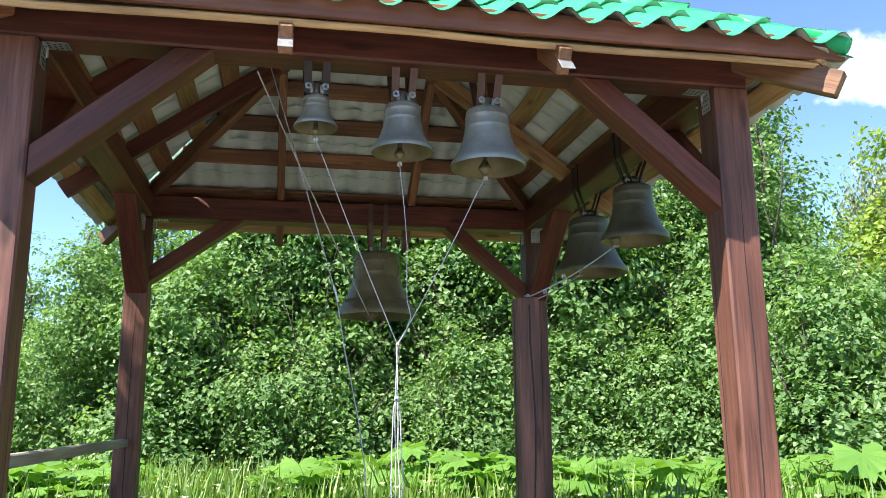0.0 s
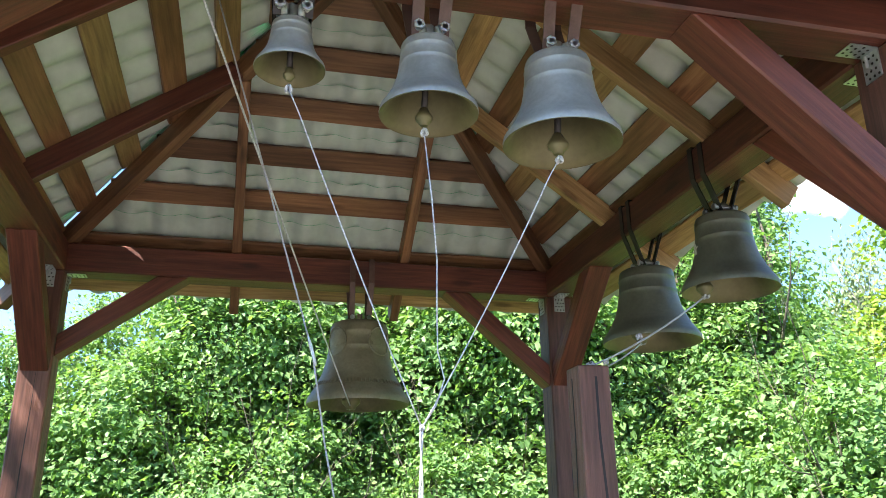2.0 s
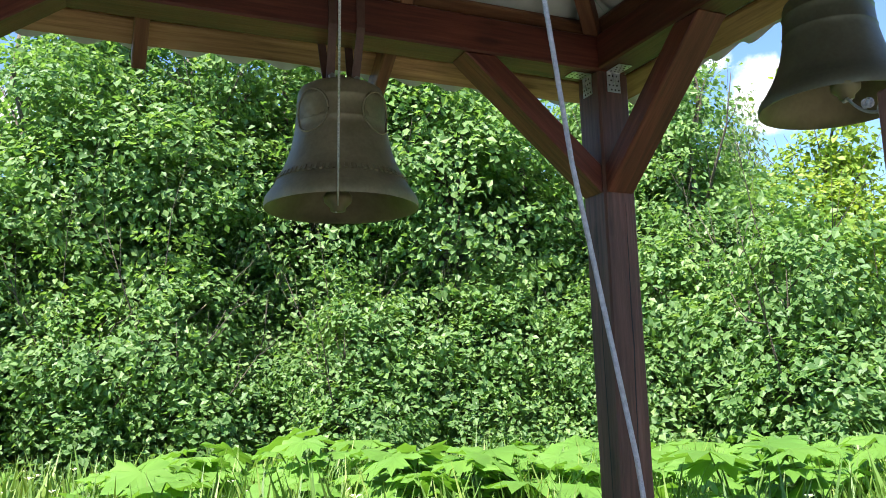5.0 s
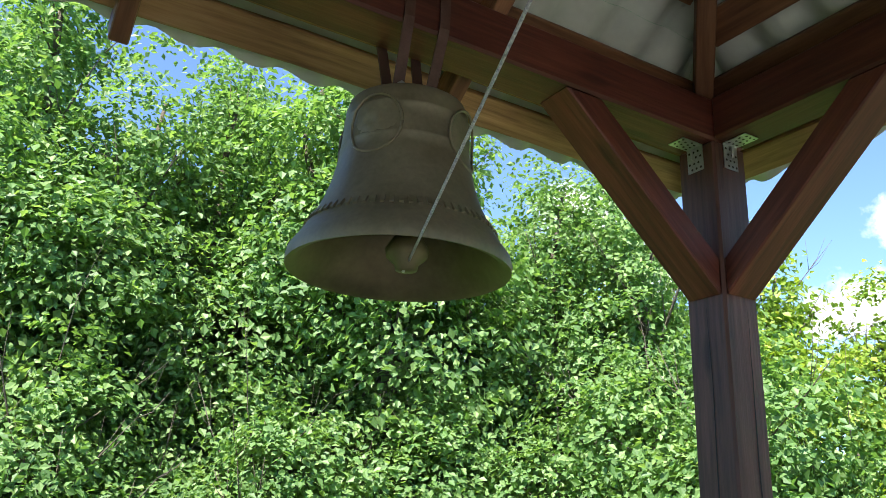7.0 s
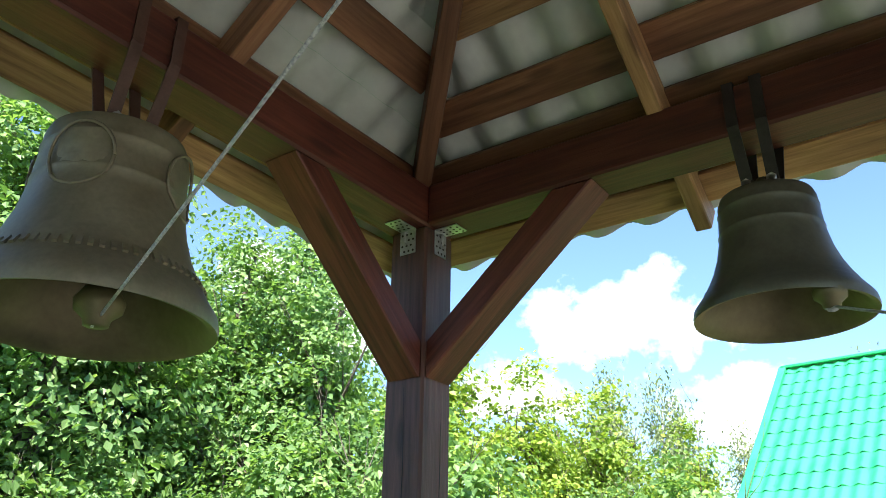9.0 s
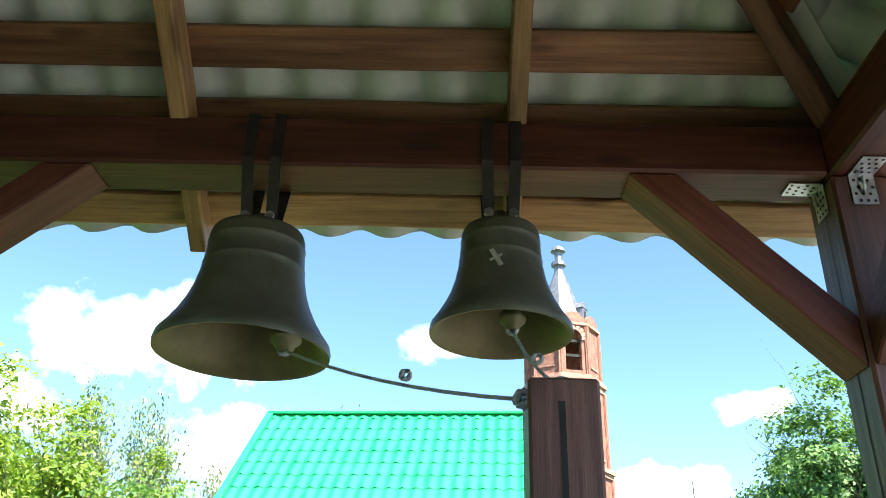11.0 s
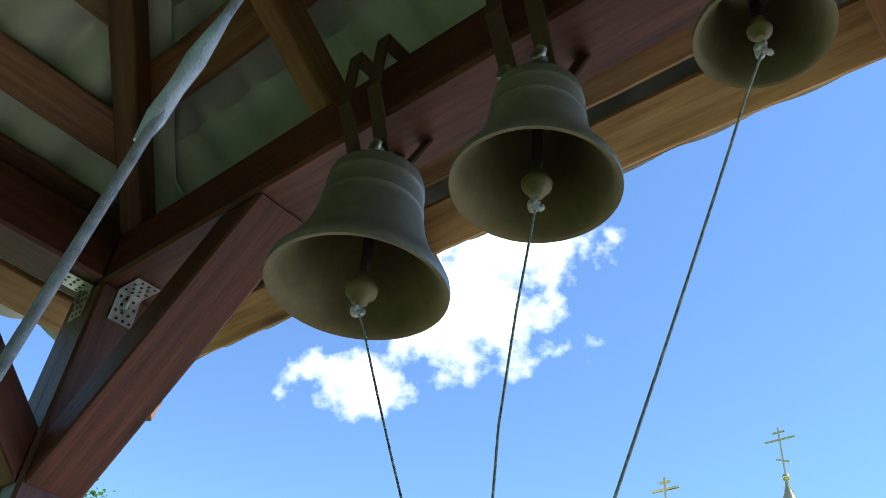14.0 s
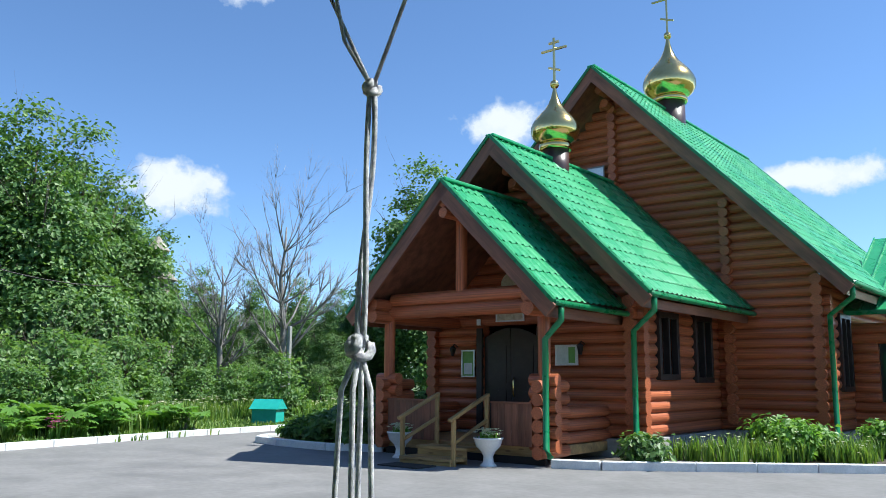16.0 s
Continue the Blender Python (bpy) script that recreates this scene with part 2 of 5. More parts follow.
def timber(name, p, q, w, h, mat, parent, label="", side=None, bev=0.006, warp=0.0):
    """A sawn timber of width w and height h round the line from p to q."""
    n = (Vector(q) - Vector(p)).length
    bm = bmesh.new()
    box(bm, 0, n, -w / 2, w / 2, -h / 2, h / 2, None, bev)
    if warp:
        for e in range(3):
            bmesh.ops.subdivide_edges(bm, edges=[e2 for e2 in bm.edges if abs(e2.verts[0].co.x - e2.verts[1].co.x) > n / 2 ** e * 0.8], cuts=1)
        for v in bm.verts:
            v.co += Vector((0, noise.noise((v.co.x * 1.5, v.co.z * 3, n * 7)), noise.noise((v.co.x * 1.5, 9, v.co.y * 3 + n)))) * warp
    return part(name, bm, mat, parent, label, along(p, q, side))


def lathe(bm, prof, seg=32, m=None, mat=0):
    rings = []
    for r, z in prof:
        rings.append([bm.verts.new((m or Matrix()) @ Vector((r * math.cos(2 * math.pi * i / seg), r * math.sin(2 * math.pi * i / seg), z))) for i in range(seg)])
    for a, b in zip(rings, rings[1:]):
        for i in range(seg):
            f = bm.faces.new((a[i], a[(i + 1) % seg], b[(i + 1) % seg], b[i]))
            f.material_index, f.smooth = mat, True
    return rings


def capped(bm, prof, seg=24, m=None, mat=0):
    rings = lathe(bm, prof, seg, m, mat)
    bm.faces.new(rings[0][::-1]).material_index = mat
    bm.faces.new(rings[-1]).material_index = mat


def tube(bm, pts, radii, seg=7, mat=0):
    pts = [Vector(p) for p in pts]
    rings = []
    for i, p in enumerate(pts):
        d = (pts[min(i + 1, len(pts) - 1)] - pts[max(i - 1, 0)]).normalized()
        a = d.cross(Vector((0.3, 0.5, 0.81)) if abs(d.z) < 0.8 else Vector((1, 0.2, 0))).normalized()
        b = d.cross(a)
        r = radii[i] if isinstance(radii, (list, tuple)) else radii
        rings.append([bm.verts.new(p + (a * math.cos(2 * math.pi * k / seg) + b * math.sin(2 * math.pi * k / seg)) * r) for k in range(seg)])
    for u, v in zip(rings, rings[1:]):
        for k in range(seg):
            f = bm.faces.new((u[k], u[(k + 1) % seg], v[(k + 1) % seg], v[k]))
            f.smooth, f.material_index = True, mat
    bm.faces.new(rings[0][::-1]).material_index = mat
    bm.faces.new(rings[-1]).material_index = mat


def sag(p, q, drop, n=10):
    p, q = Vector(p), Vector(q)
    return [p.lerp(q, i / n) - Vector((0, 0, drop * 4 * (i / n) * (1 - i / n))) for i in range(n + 1)]


# ---- ground ----

def ch(l, d, z=0.0):
    """A place by the church: l across its front, d into it, z up."""
    return Vector((5.67 + 0.9962 * l - 0.0872 * d, -11.8 - 0.0872 * l - 0.9962 * d, z))


m_, n_, l_, b_ = material("meadow_soil", 0.95)
v_, r_ = coords(n_, l_)
f_ = noise_at(n_, l_, v_, 0.35, 6, 0.65)
g_ = noise_at(n_, l_, v_, 9.0, 4)
l_.new(mix(n_, l_, 0.5, ramp(n_, l_, f_, [(0.3, (0.05, 0.08, 0.02)), (0.6, (0.09, 0.13, 0.035)), (0.8, (0.13, 0.11, 0.06))]), ramp(n_, l_, g_, [(0.3, (0.03, 0.05, 0.015)), (0.7, (0.12, 0.16, 0.05))])), b_.inputs["Base Color"])
bump(n_, l_, b_, g_, 0.8, 0.05)
MEADOW = m_
ASPHALT = plain("worn_asphalt", (0.16, 0.155, 0.15), (0.24, 0.23, 0.225), 0.9, 0.0, 1.2, 0.4, 0.006)

bm = bmesh.new()
bmesh.ops.create_grid(bm, x_segments=8, y_segments=8, size=1500)
tagged(part("ground", bm, MEADOW, None), "green meadow ground with patchy low grass", "ground", "", "structure")

# ---- the bell gazebo ----
XL, XR, YF, YB, PW = -1.19, 1.4, -1.14, 1.4, 0.15
CX, CY = (XL + XR) / 2, (YF + YB) / 2
ZB, ZT = 2.64, 2.79
FLOOR = 0.0
SLOPE, APEX = 0.72, 3.72
EAVE = 1.64
gazebo = thing("bell_gazebo", (CX, CY, 0), "open timber bell shelter with a green hipped metal roof", "gazebo")
h = PW / 2
for px, py in ((XL - h, YF - h), (XR + h, YF - h), (XL - h, YB + h), (XR + h, YB + h)):
    timber("post", (px, py, -0.3), (px, py, ZB), PW, PW, WOOD_POST, gazebo, "stained square post with drying cracks", (0, 1, 0), 0.008)
timber("beam", (XL - PW, YF - h, (ZB + ZT) / 2), (XR + PW, YF - h, (ZB + ZT) / 2), PW, PW, WOOD_RED, gazebo, "", None, 0.008)
timber("beam", (XL - PW, YB + h, (ZB + ZT) / 2), (XR + PW, YB + h, (ZB + ZT) / 2), PW, PW, WOOD_RED, gazebo, "", None, 0.008)
timber("beam", (XL - h, YF + 0.001, (ZB + ZT) / 2), (XL - h, YB - 0.001, (ZB + ZT) / 2), PW, PW, WOOD_RED, gazebo, "", None, 0.008)
timber("beam", (XR + h, YF + 0.001, (ZB + ZT) / 2), (XR + h, YB - 0.001, (ZB + ZT) / 2), PW, PW, WOOD_RED, gazebo, "", None, 0.008)


def brace(corner, inward, run=0.6, low=2.12, t=0.09, w=0.13):
    """A slanting brace from a post's face up to the beam: cut upright at the post and level at the beam."""
    c, d = Vector(corner), Vector(inward)
    s = Vector((-d.y, d.x, 0))
    rise = ZB - low
    nx, nz = rise / math.hypot(run, rise), run / math.hypot(run, rise)
    dz, dx = t / nz, t / nx
    prof = [(0, low), (run, ZB), (run - dx, ZB), (0, low + dz)]
    n = Vector((run, rise)).normalized()
    m = Matrix((Vector((d.x * n.x, d.y * n.x, n.y)), s, Vector((-d.x * n.y, -d.y * n.y, n.x)))).transposed().to_4x4()
    m.translation = c + Vector((0, 0, low))
    inv = m.inverted()
    bm = bmesh.new()
    a = [bm.verts.new(inv @ (c + d * u + s * w / 2 + Vector((0, 0, z)))) for u, z in prof]
    b = [bm.verts.new(inv @ (c + d * u - s * w / 2 + Vector((0, 0, z)))) for u, z in prof]
    bm.faces.new(a[::-1])
    bm.faces.new(b)
    for i in range(4):
        bm.faces.new((a[i], a[(i + 1) % 4], b[(i + 1) % 4], b[i]))
    bmesh.ops.recalc_face_normals(bm, faces=bm.faces)
    bmesh.ops.bevel(bm, geom=bm.edges[:], offset=0.005, segments=1, affect="EDGES")
    part("brace", bm, WOOD_RED, gazebo, "", m)


for px, sx in ((XL, 1), (XR, -1)):
    for py, sy in ((YF, 1), (YB, -1)):
        brace((px, py - sy * h, 0), (sx, 0, 0), 0.6, 2.2 if (sx, sy) == (1, -1) else 2.12)
        brace((px - sx * h, py, 0), (0, sy, 0), 0.52 if (sx, sy) == (-1, 1) else 0.6)


def under(s):
    return APEX - SLOPE * s


COS = math.cos(math.atan(SLOPE))
# hip rafters, jack rafters, battens
for sx, sy in ((-1, -1), (1, -1), (-1, 1), (1, 1)):
    hx, hy = (XR - XL) / 2 + 0.0, (YB - YF) / 2
    e = EAVE + 0.04
    p = Vector((CX + sx * e, CY + sy * e, under(e) + 0.05))
    q = Vector((CX + sx * 0.03, CY + sy * 0.03, under(0) + 0.03))
    timber("hip_rafter", p, q, 0.06, 0.1, WOOD_BROWN, gazebo, "", None, 0.004)
FACES = ((0, 1), (0, -1), (1, 0), (-1, 0))
for dx, dy in FACES:
    d, s = Vector((dx, dy, 0)), Vector((-dy, dx, 0))
    c = Vector((CX, CY, 0))
    for off in ((-0.46, 0.46) if dy >= 0 else (-0.44, 0.56)):
        e = EAVE + 0.02
        p = c + d * e + s * off + Vector((0, 0, under(e) + 0.055))
        q = c + d * 0.5 + s * off + Vector((0, 0, under(0.5) + 0.055))
        timber("rafter", p, q, 0.05, 0.1, WOOD_RAW if dx > 0 else (WOOD_BROWN if dy else WOOD_RED), gazebo, "", None, 0.004)
        # bright zinc caps on the front rafter tails, in place of sunlight on their ends
        if dy < 0:
            timber("rafter_plate", p + Vector((0, -0.006, 0.0)) + (p - q).normalized() * 0.004, p + (p - q).normalized() * 0.008, 0.052, 0.11, ZINC, gazebo, "bright metal plate standing in for a sunlit rafter end", None, 0.001)
    for k in range(5):
        sc = (1.12 if dy else 1.22) - k * 0.225
        z = under(sc) + 0.13
        lo = sc + 0.0
        p, q = c + d * sc - s * (sc - 0.02) + Vector((0, 0, z)), c + d * sc + s * (sc - 0.02) + Vector((0, 0, z))
        up = Vector((d.x * SLOPE, d.y * SLOPE, 1)).normalized()
        timber("batten", p, q, 0.115, 0.026, WOOD_RAW if (dx and k % 2) else WOOD_BROWN, gazebo, "", up, 0.003, 0.004)
    # eave board in the slope, and the fascia on its edge
    for k, (sb, wd, mt) in enumerate(((EAVE - 0.035, 0.105, WOOD_RAW), (EAVE - 0.152, 0.11, WOOD_RAW), (EAVE - 0.27, 0.1, WOOD_BROWN))):
        z = under(sb) + 0.112 - 0.006 * (k % 2)
        timber("eave_board", c + d * sb - s * (sb + 0.06) + Vector((0, 0, z)), c + d * sb + s * (sb + 0.06) + Vector((0, 0, z)), wd, 0.026, mt, gazebo, "", up, 0.005, 0.016 if k == 0 else 0.008)
    if dy < 0:
        timber("fascia", c + d * (EAVE + 0.02) - s * (EAVE + 0.08) + Vector((0, 0, under(EAVE) + 0.175)), c + d * (EAVE + 0.02) + s * (EAVE + 0.08) + Vector((0, 0, under(EAVE) + 0.175)), 0.025, 0.085, WOOD_TRIM, gazebo, "", None, 0.003)


def tile_sheet(bm, eave_c, along_dir, up_dir, normal, half, length, left, right, period=0.185, module=0.28, wave=0.03, step=0.028, thick=0.003, du=0.023, two=True):
    """Pressed metal tiles on a slope: waves across it and a step at each row. left(v), right(v) give the ends of a row at v up the slope."""
    rows = []
    v = 0.0
    while v < length - 1e-4:
        v1 = min(v + module, length)
        rows += [(v - 0.022 if v > 0 else 0.0, step), (v + 0.3 * (v1 - v), step * 0.7), (v1, 0.0)]
        v = v1
    us = np.arange(-half, half + du * 0.5, du)
    for layer, (off, mat) in enumerate(((thick, 0), (0.0, 1)) if two else ((0.0, 0),)):
        grid = []
        for v, st in rows:
            lo, hi = left(v), right(v)
            line = []
            for u in us:
                uu = min(max(u, lo), hi)
                ph = (u / period) % 1.0
                w = wave * (0.5 + 0.5 * math.cos(2 * math.pi * ph)) ** 1.6
                lip = st * (0.6 + 0.4 * math.cos(2 * math.pi * ph))
                line.append(bm.verts.new(eave_c + along_dir * uu + up_dir * v + normal * (w + lip + off)))
            grid.append(line)
        for a, b in zip(grid, grid[1:]):
            for i in range(len(us) - 1):
                if (a[i].co - a[i + 1].co).length < 1e-5 and (b[i].co - b[i + 1].co).length < 1e-5:
                    continue
                f = bm.faces.new((a[i], a[i + 1], b[i + 1], b[i]))
                f.material_index, f.smooth = mat, True
        for k in range(2, len(grid) - 1, 3):
            for line in (grid[k], grid[k + 1]):
                for p, q in zip(line, line[1:]):
                    e = bm.edges.get((p, q))
                    if e:
                        e.smooth = False
    loose = [v for v in bm.verts if not v.link_faces]
    bmesh.ops.delete(bm, geom=loose, context="VERTS")


for dx, dy in FACES:
    d, s = Vector((dx, dy, 0)), Vector((-dy, dx, 0))
    e = EAVE + 0.07
    ec = Vector((CX, CY, 0)) + d * e + Vector((0, 0, under(e) + (0.215 if dy < 0 else 0.15)))
    up = Vector((-d.x, -d.y, SLOPE)).normalized()
    nrm = Vector((d.x * SLOPE, d.y * SLOPE, 1)).normalized()
    L = e / COS
    # the hip over one corner stays open by a finger's width
    gl = 0.016 if (dx, dy) == (-1, 0) else -0.004
    gr = 0.016 if (dx, dy) == (0, 1) else -0.004
    a, b = (gr, -0.004) if (dx, dy) == (0, 1) else ((-0.004, gl) if (dx, dy) == (-1, 0) else (-0.004, -0.004))
    bm = bmesh.new()
    tile_sheet(bm, ec, s, up, nrm, e, L, lambda v: -e * (1 - v / L) + (b if v < 0.42 * L else -0.004), lambda v: e * (1 - v / L) - (a if v < 0.42 * L else -0.004))
    part("roof_sheet", bm, [SHEET_GREEN, SHEET_IN], gazebo, "green metal roof tiles with a pale grey underside")
for sx, sy in ((1, -1), (-1, -1), (1, 1)):
    e = EAVE + 0.07
    bm = bmesh.new()
    tube(bm, [(CX + sx * e, CY + sy * e, under(e) + 0.225), (CX, CY, under(0) + 0.235)], 0.034, 8)
    part("ridge_cap", bm, SHEET_GREEN, gazebo)
    timber("hip_strip", (CX + sx * (e - 0.05), CY + sy * (e - 0.05), under(e - 0.05) + 0.172), (CX + sx * 0.06, CY + sy * 0.06, under(0.06) + 0.172), 0.13, 0.004, SHEET_IN, gazebo, "pale closing strip under a hip", None, 0.001)
for dx, dy, px, py in ((0, 1, XL - h, 0), ):
    timber("rail", (XL - h, YF, 1.17), (XL - h, YB, 1.17), 0.04, 0.05, WOOD_GREY, gazebo, "thin grey weathered rail")


def bracket(c, d1):
    """A perforated angle bracket in the corner of post and beam: c the corner under the beam, d1 away from the post."""
    d, s = Vector(d1), Vector((-d1[1], d1[0], 0))
    bm = bmesh.new()
    m = Matrix((d, s, d.cross(s))).transposed().to_4x4()
    m.translation = Vector(c)
    box(bm, 0.001, 0.09, -0.032, 0.032, -0.005, -0.002)
    box(bm, 0.001, 0.004, -0.032, 0.032, -0.09, -0.0051)
    for i in range(4):
        for j in (-0.018, 0.0, 0.018):
            capped(bm, [(0.0042, 0), (0.0042, 0.0008)], 8, Matrix.Translation((0.02 + i * 0.02, j + (0.009 if i % 2 else 0) - 0.004, -0.0062)), 1)
            capped(bm, [(0.0042, 0), (0.0042, 0.0008)], 8, Matrix.Translation((0.0045, j + (0.009 if i % 2 else 0) - 0.004, -0.02 - i * 0.02)) @ pose(0, 0, 0, 0, 90, 0), 1)
    tube(bm, [(0.005, -0.003, -0.012), (0.016, -0.003, -0.016), (0.016, -0.003, -0.05), (0.005, -0.003, -0.055)], 0.005, 6)
    ob = part("angle_bracket", bm, [ZINC, IRON], gazebo, "perforated zinc angle bracket", m)


for px, sx in ((XL, 1), (XR, -1)):
    for py, sy in ((YF, 1), (YB, -1)):
        bracket((px, py - sy * h, ZB), (sx, 0, 0))
        bracket((px - sx * h, py, ZB), (0, sy, 0))


def crack(px, py, face, z0, z1, seed):
    """A long drying crack down one face of a post."""
    r = random.Random(seed)
    d = Vector(face)
    s = Vector((-d.y, d.x, 0))
    bm = bmesh.new()
    u, rows = r.uniform(-0.03, 0.03), []
    n = 16
    for i in range(n + 1):
        u += r.uniform(-0.004, 0.004)
        w = 0.0028 * math.sin(math.pi * (i + 0.3) / (n + 0.6)) + 0.0003
        c = Vector((px, py, z0 + (z1 - z0) * i / n)) + d * (h + 0.0012) + s * u
        rows.append((bm.verts.new(c - s * w), bm.verts.new(c + s * w)))
    for a, b in zip(rows, rows[1:]):
        bm.faces.new((a[0], a[1], b[1], b[0]))
    part("crack", bm, DARK, gazebo, "dark drying crack")


for k, (px, py, face, z0, z1) in enumerate(((XR + h, YF - h, (0, -1, 0), 0.2, 2.3), (XR + h, YF - h, (-1, 0, 0), 0.6, 2.0), (XL - h, YF - h, (0, -1, 0), 0.9, 2.4), (XL - h, YF - h, (1, 0, 0), 0.3, 1.6), (XR + h, YB + h, (-1, 0, 0), 0.2, 2.1), (XR + h, YB + h, (0, -1, 0), 0.9, 2.1), (XL - h, YB + h, (0, -1, 0), 0.3, 2.2), (XL - h, YB + h, (1, 0, 0), 0.6, 2.0), (XR + h, YF - h, (0, 1, 0), 1.2, 2.6))):
    crack(px, py, face, z0, z1, 30 + k)


# ---- bells ----
def bell(x, y, top, lip, dia, beam_axis, mats, label, strap_mat, swing=(0, 0), relief=False):
    """A bell hung by two straps laid over the beam: crown at height top, lip at height lip."""
    hgt, R = top - lip, dia / 2
    ob = thing("bell", (x, y, lip), label, "bell", "bells of the shelter")
    M = Matrix.Translation((x, y, lip))
    out = [(0.995, 0.0), (1.0, 0.03), (0.985, 0.075), (0.94, 0.115), (0.9, 0.15), (0.885, 0.165), (0.875, 0.17), (0.855, 0.2), (0.845, 0.205), (0.8, 0.255), (0.72, 0.36), (0.655, 0.48), (0.615, 0.6), (0.6, 0.66), (0.608, 0.668), (0.598, 0.68), (0.585, 0.78), (0.578, 0.84), (0.587, 0.848), (0.577, 0.86), (0.57, 0.92), (0.545, 0.965), (0.48, 0.988), (0.3, 1.0), (0.02, 1.002)]
    inn = [(0.995, 0.0), (0.93, 0.012), (0.84, 0.1), (0.73, 0.22), (0.62, 0.42), (0.54, 0.62), (0.5, 0.85), (0.4, 0.92), (0.02, 0.93)]
    bm = bmesh.new()
    lathe(bm, [(r * R, z * hgt) for r, z in out], 48)
    part("body", bm, mats[0], ob, "", M)
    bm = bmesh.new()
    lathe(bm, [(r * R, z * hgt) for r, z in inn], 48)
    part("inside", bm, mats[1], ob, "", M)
    if relief:
        for k in range(4):
            a = k * math.pi / 2 + 0.6
            bm = bmesh.new()
            pts = []
            for i in range(25):
                t = 2 * math.pi * i / 24
                zz, aa = 0.72 + 0.17 * math.sin(t), a + 0.42 * math.cos(t)
                rr = 0.6 + 0.012 if zz > 0.62 else 0.63
                pts.append((R * rr * math.cos(aa), R * rr * math.sin(aa), hgt * zz))
            tube(bm, pts, 0.004, 5)
            part("medallion_rim", bm, mats[0], ob, "cast oval rim", M, True)
            bm = bmesh.new()
            G = 14
            gv = [[bm.verts.new(Vector((math.cos(a + 0.34 * (2 * i / G - 1)), math.sin(a + 0.34 * (2 * i / G - 1)), 0)) * R * (0.592 + 0.02 * max(0, 1 - (2 * i / G - 1) ** 2 - (2 * j / G - 1) ** 2) * (0.6 + 0.9 * noise.noise((i * 0.55, j * 0.55, k)))) + Vector((0, 0, hgt * (0.72 + 0.14 * (2 * j / G - 1))))) for i in range(G + 1)] for j in range(G + 1)]
            for j in range(G):
                for i in range(G):
                    bm.faces.new((gv[j][i], gv[j][i + 1], gv[j + 1][i + 1], gv[j + 1][i])).smooth = True
            part("medallion", bm, mats[0], ob, "cast relief in the oval", M, True)
        bm = bmesh.new()
        for i in range(70):
            a = 2 * math.pi * i / 70
            box(bm, -0.004, 0.004, -0.005, 0.005, -0.012, 0.012, Matrix.Translation((R * 0.835 * math.cos(a), R * 0.835 * math.sin(a), hgt * 0.222)) @ pose(0, 0, 0, 0, -35, math.degrees(a)))
        part("lettering_band", bm, mats[0], ob, "raised band of worn lettering", M)
    # crown loops and bolts
    bm = bmesh.new()
    w = 0.034 if R > 0.25 else 0.02
    for sgn in (-1, 1):
        pts = [(sgn * w, -0.03, 0.0), (sgn * w, -0.03, 0.03), (sgn * w, 0.0, 0.045), (sgn * w, 0.03, 0.03), (sgn * w, 0.03, 0.0)]
        tube(bm, pts, 0.009, 7)
    capped(bm, [(0.016, -0.005), (0.016, 0.05)], 10)
    turn = 0 if beam_axis == "x" else 90
    M2 = Matrix.Translation((x, y, top)) @ pose(0, 0, 0, 0, 0, turn)
    part("crown", bm, mats[0], ob, "", M2, False)
    for sgn in (-1, 1):
        bm = bmesh.new()
        u = sgn * (w + 0.012)
        o = PW / 2 + 0.004
        zt, zb = ZT - top + 0.004, ZB - top
        k = 0.02
        path = [(u, -k, 0.01), (u * 1.15, -o, zb + 0.02), (u * 1.15, -o, zt), (u * 1.15, o, zt), (u * 1.15, o, zb + 0.02), (u, k, 0.01)]
        for (ax, ay, az), (bx, by, bz) in zip(path, path[1:]):
            n = (Vector((bx, by, bz)) - Vector((ax, ay, az))).length
            box(bm, -0.002, n + 0.002, -0.0025, 0.0025, -0.015, 0.015, along((ax, ay, az), (bx, by, bz), (1, 0, 0)))
        part("strap", bm, strap_mat, ob, "flat steel hanging strap", M2)
        bm = bmesh.new()
        tube(bm, [(u, -0.05, 0.025), (u, 0.05, 0.025)], 0.007, 8)
        for yy in (-0.05, 0.042):
            tube(bm, [(u, yy, 0.025), (u, yy + 0.008, 0.025)], 0.014, 6)
        part("bolt", bm, ZINC, ob, "zinc bolt", M2)
    # clapper
    tip = Vector((x + swing[0], y + swing[1], lip - 0.03))
    bm = bmesh.new()
    tube(bm, [(x, y, lip + hgt * 0.92), tip + Vector((0, 0, 0.04))], [0.006 + R * 0.02] * 2, 8)
    part("clapper_rod", bm, IRON, ob)
    bm = bmesh.new()
    capped(bm, [(0.004, -R * 0.12), (R * 0.09, -R * 0.11), (R * 0.1, -R * 0.06), (R * 0.17, 0.0), (R * 0.18, R * 0.07), (R * 0.12, R * 0.17), (0.01, R * 0.26)], 16, Matrix.Translation(tip + Vector((0, 0, 0.02))))
    part("clapper_ball", bm, BRONZE_IN, ob)
    return tip


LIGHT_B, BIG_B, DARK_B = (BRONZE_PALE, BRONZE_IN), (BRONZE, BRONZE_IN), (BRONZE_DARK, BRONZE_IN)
yb = YF - h + 0.045
c1 = bell(-0.214, yb, 2.525, 2.398, 0.168, "x", LIGHT_B, "small grey bronze bell hung from the front beam", IRON, (0, 0.015))
c2 = bell(0.121, yb, 2.515, 2.317, 0.242, "x", LIGHT_B, "grey bronze bell hung by brown straps", RUSTED, (-0.01, 0.01))
c3 = bell(0.462, yb, 2.515, 2.273, 0.298, "x", LIGHT_B, "larger grey bronze bell hung by brown straps", RUSTED, (-0.012, 0.0))
c4 = bell(0.325, YB + h, 2.448, 2.0, 0.548, "x", BIG_B, "large aged bronze bell with cast reliefs", RUSTED, (-0.055, -0.14), True)
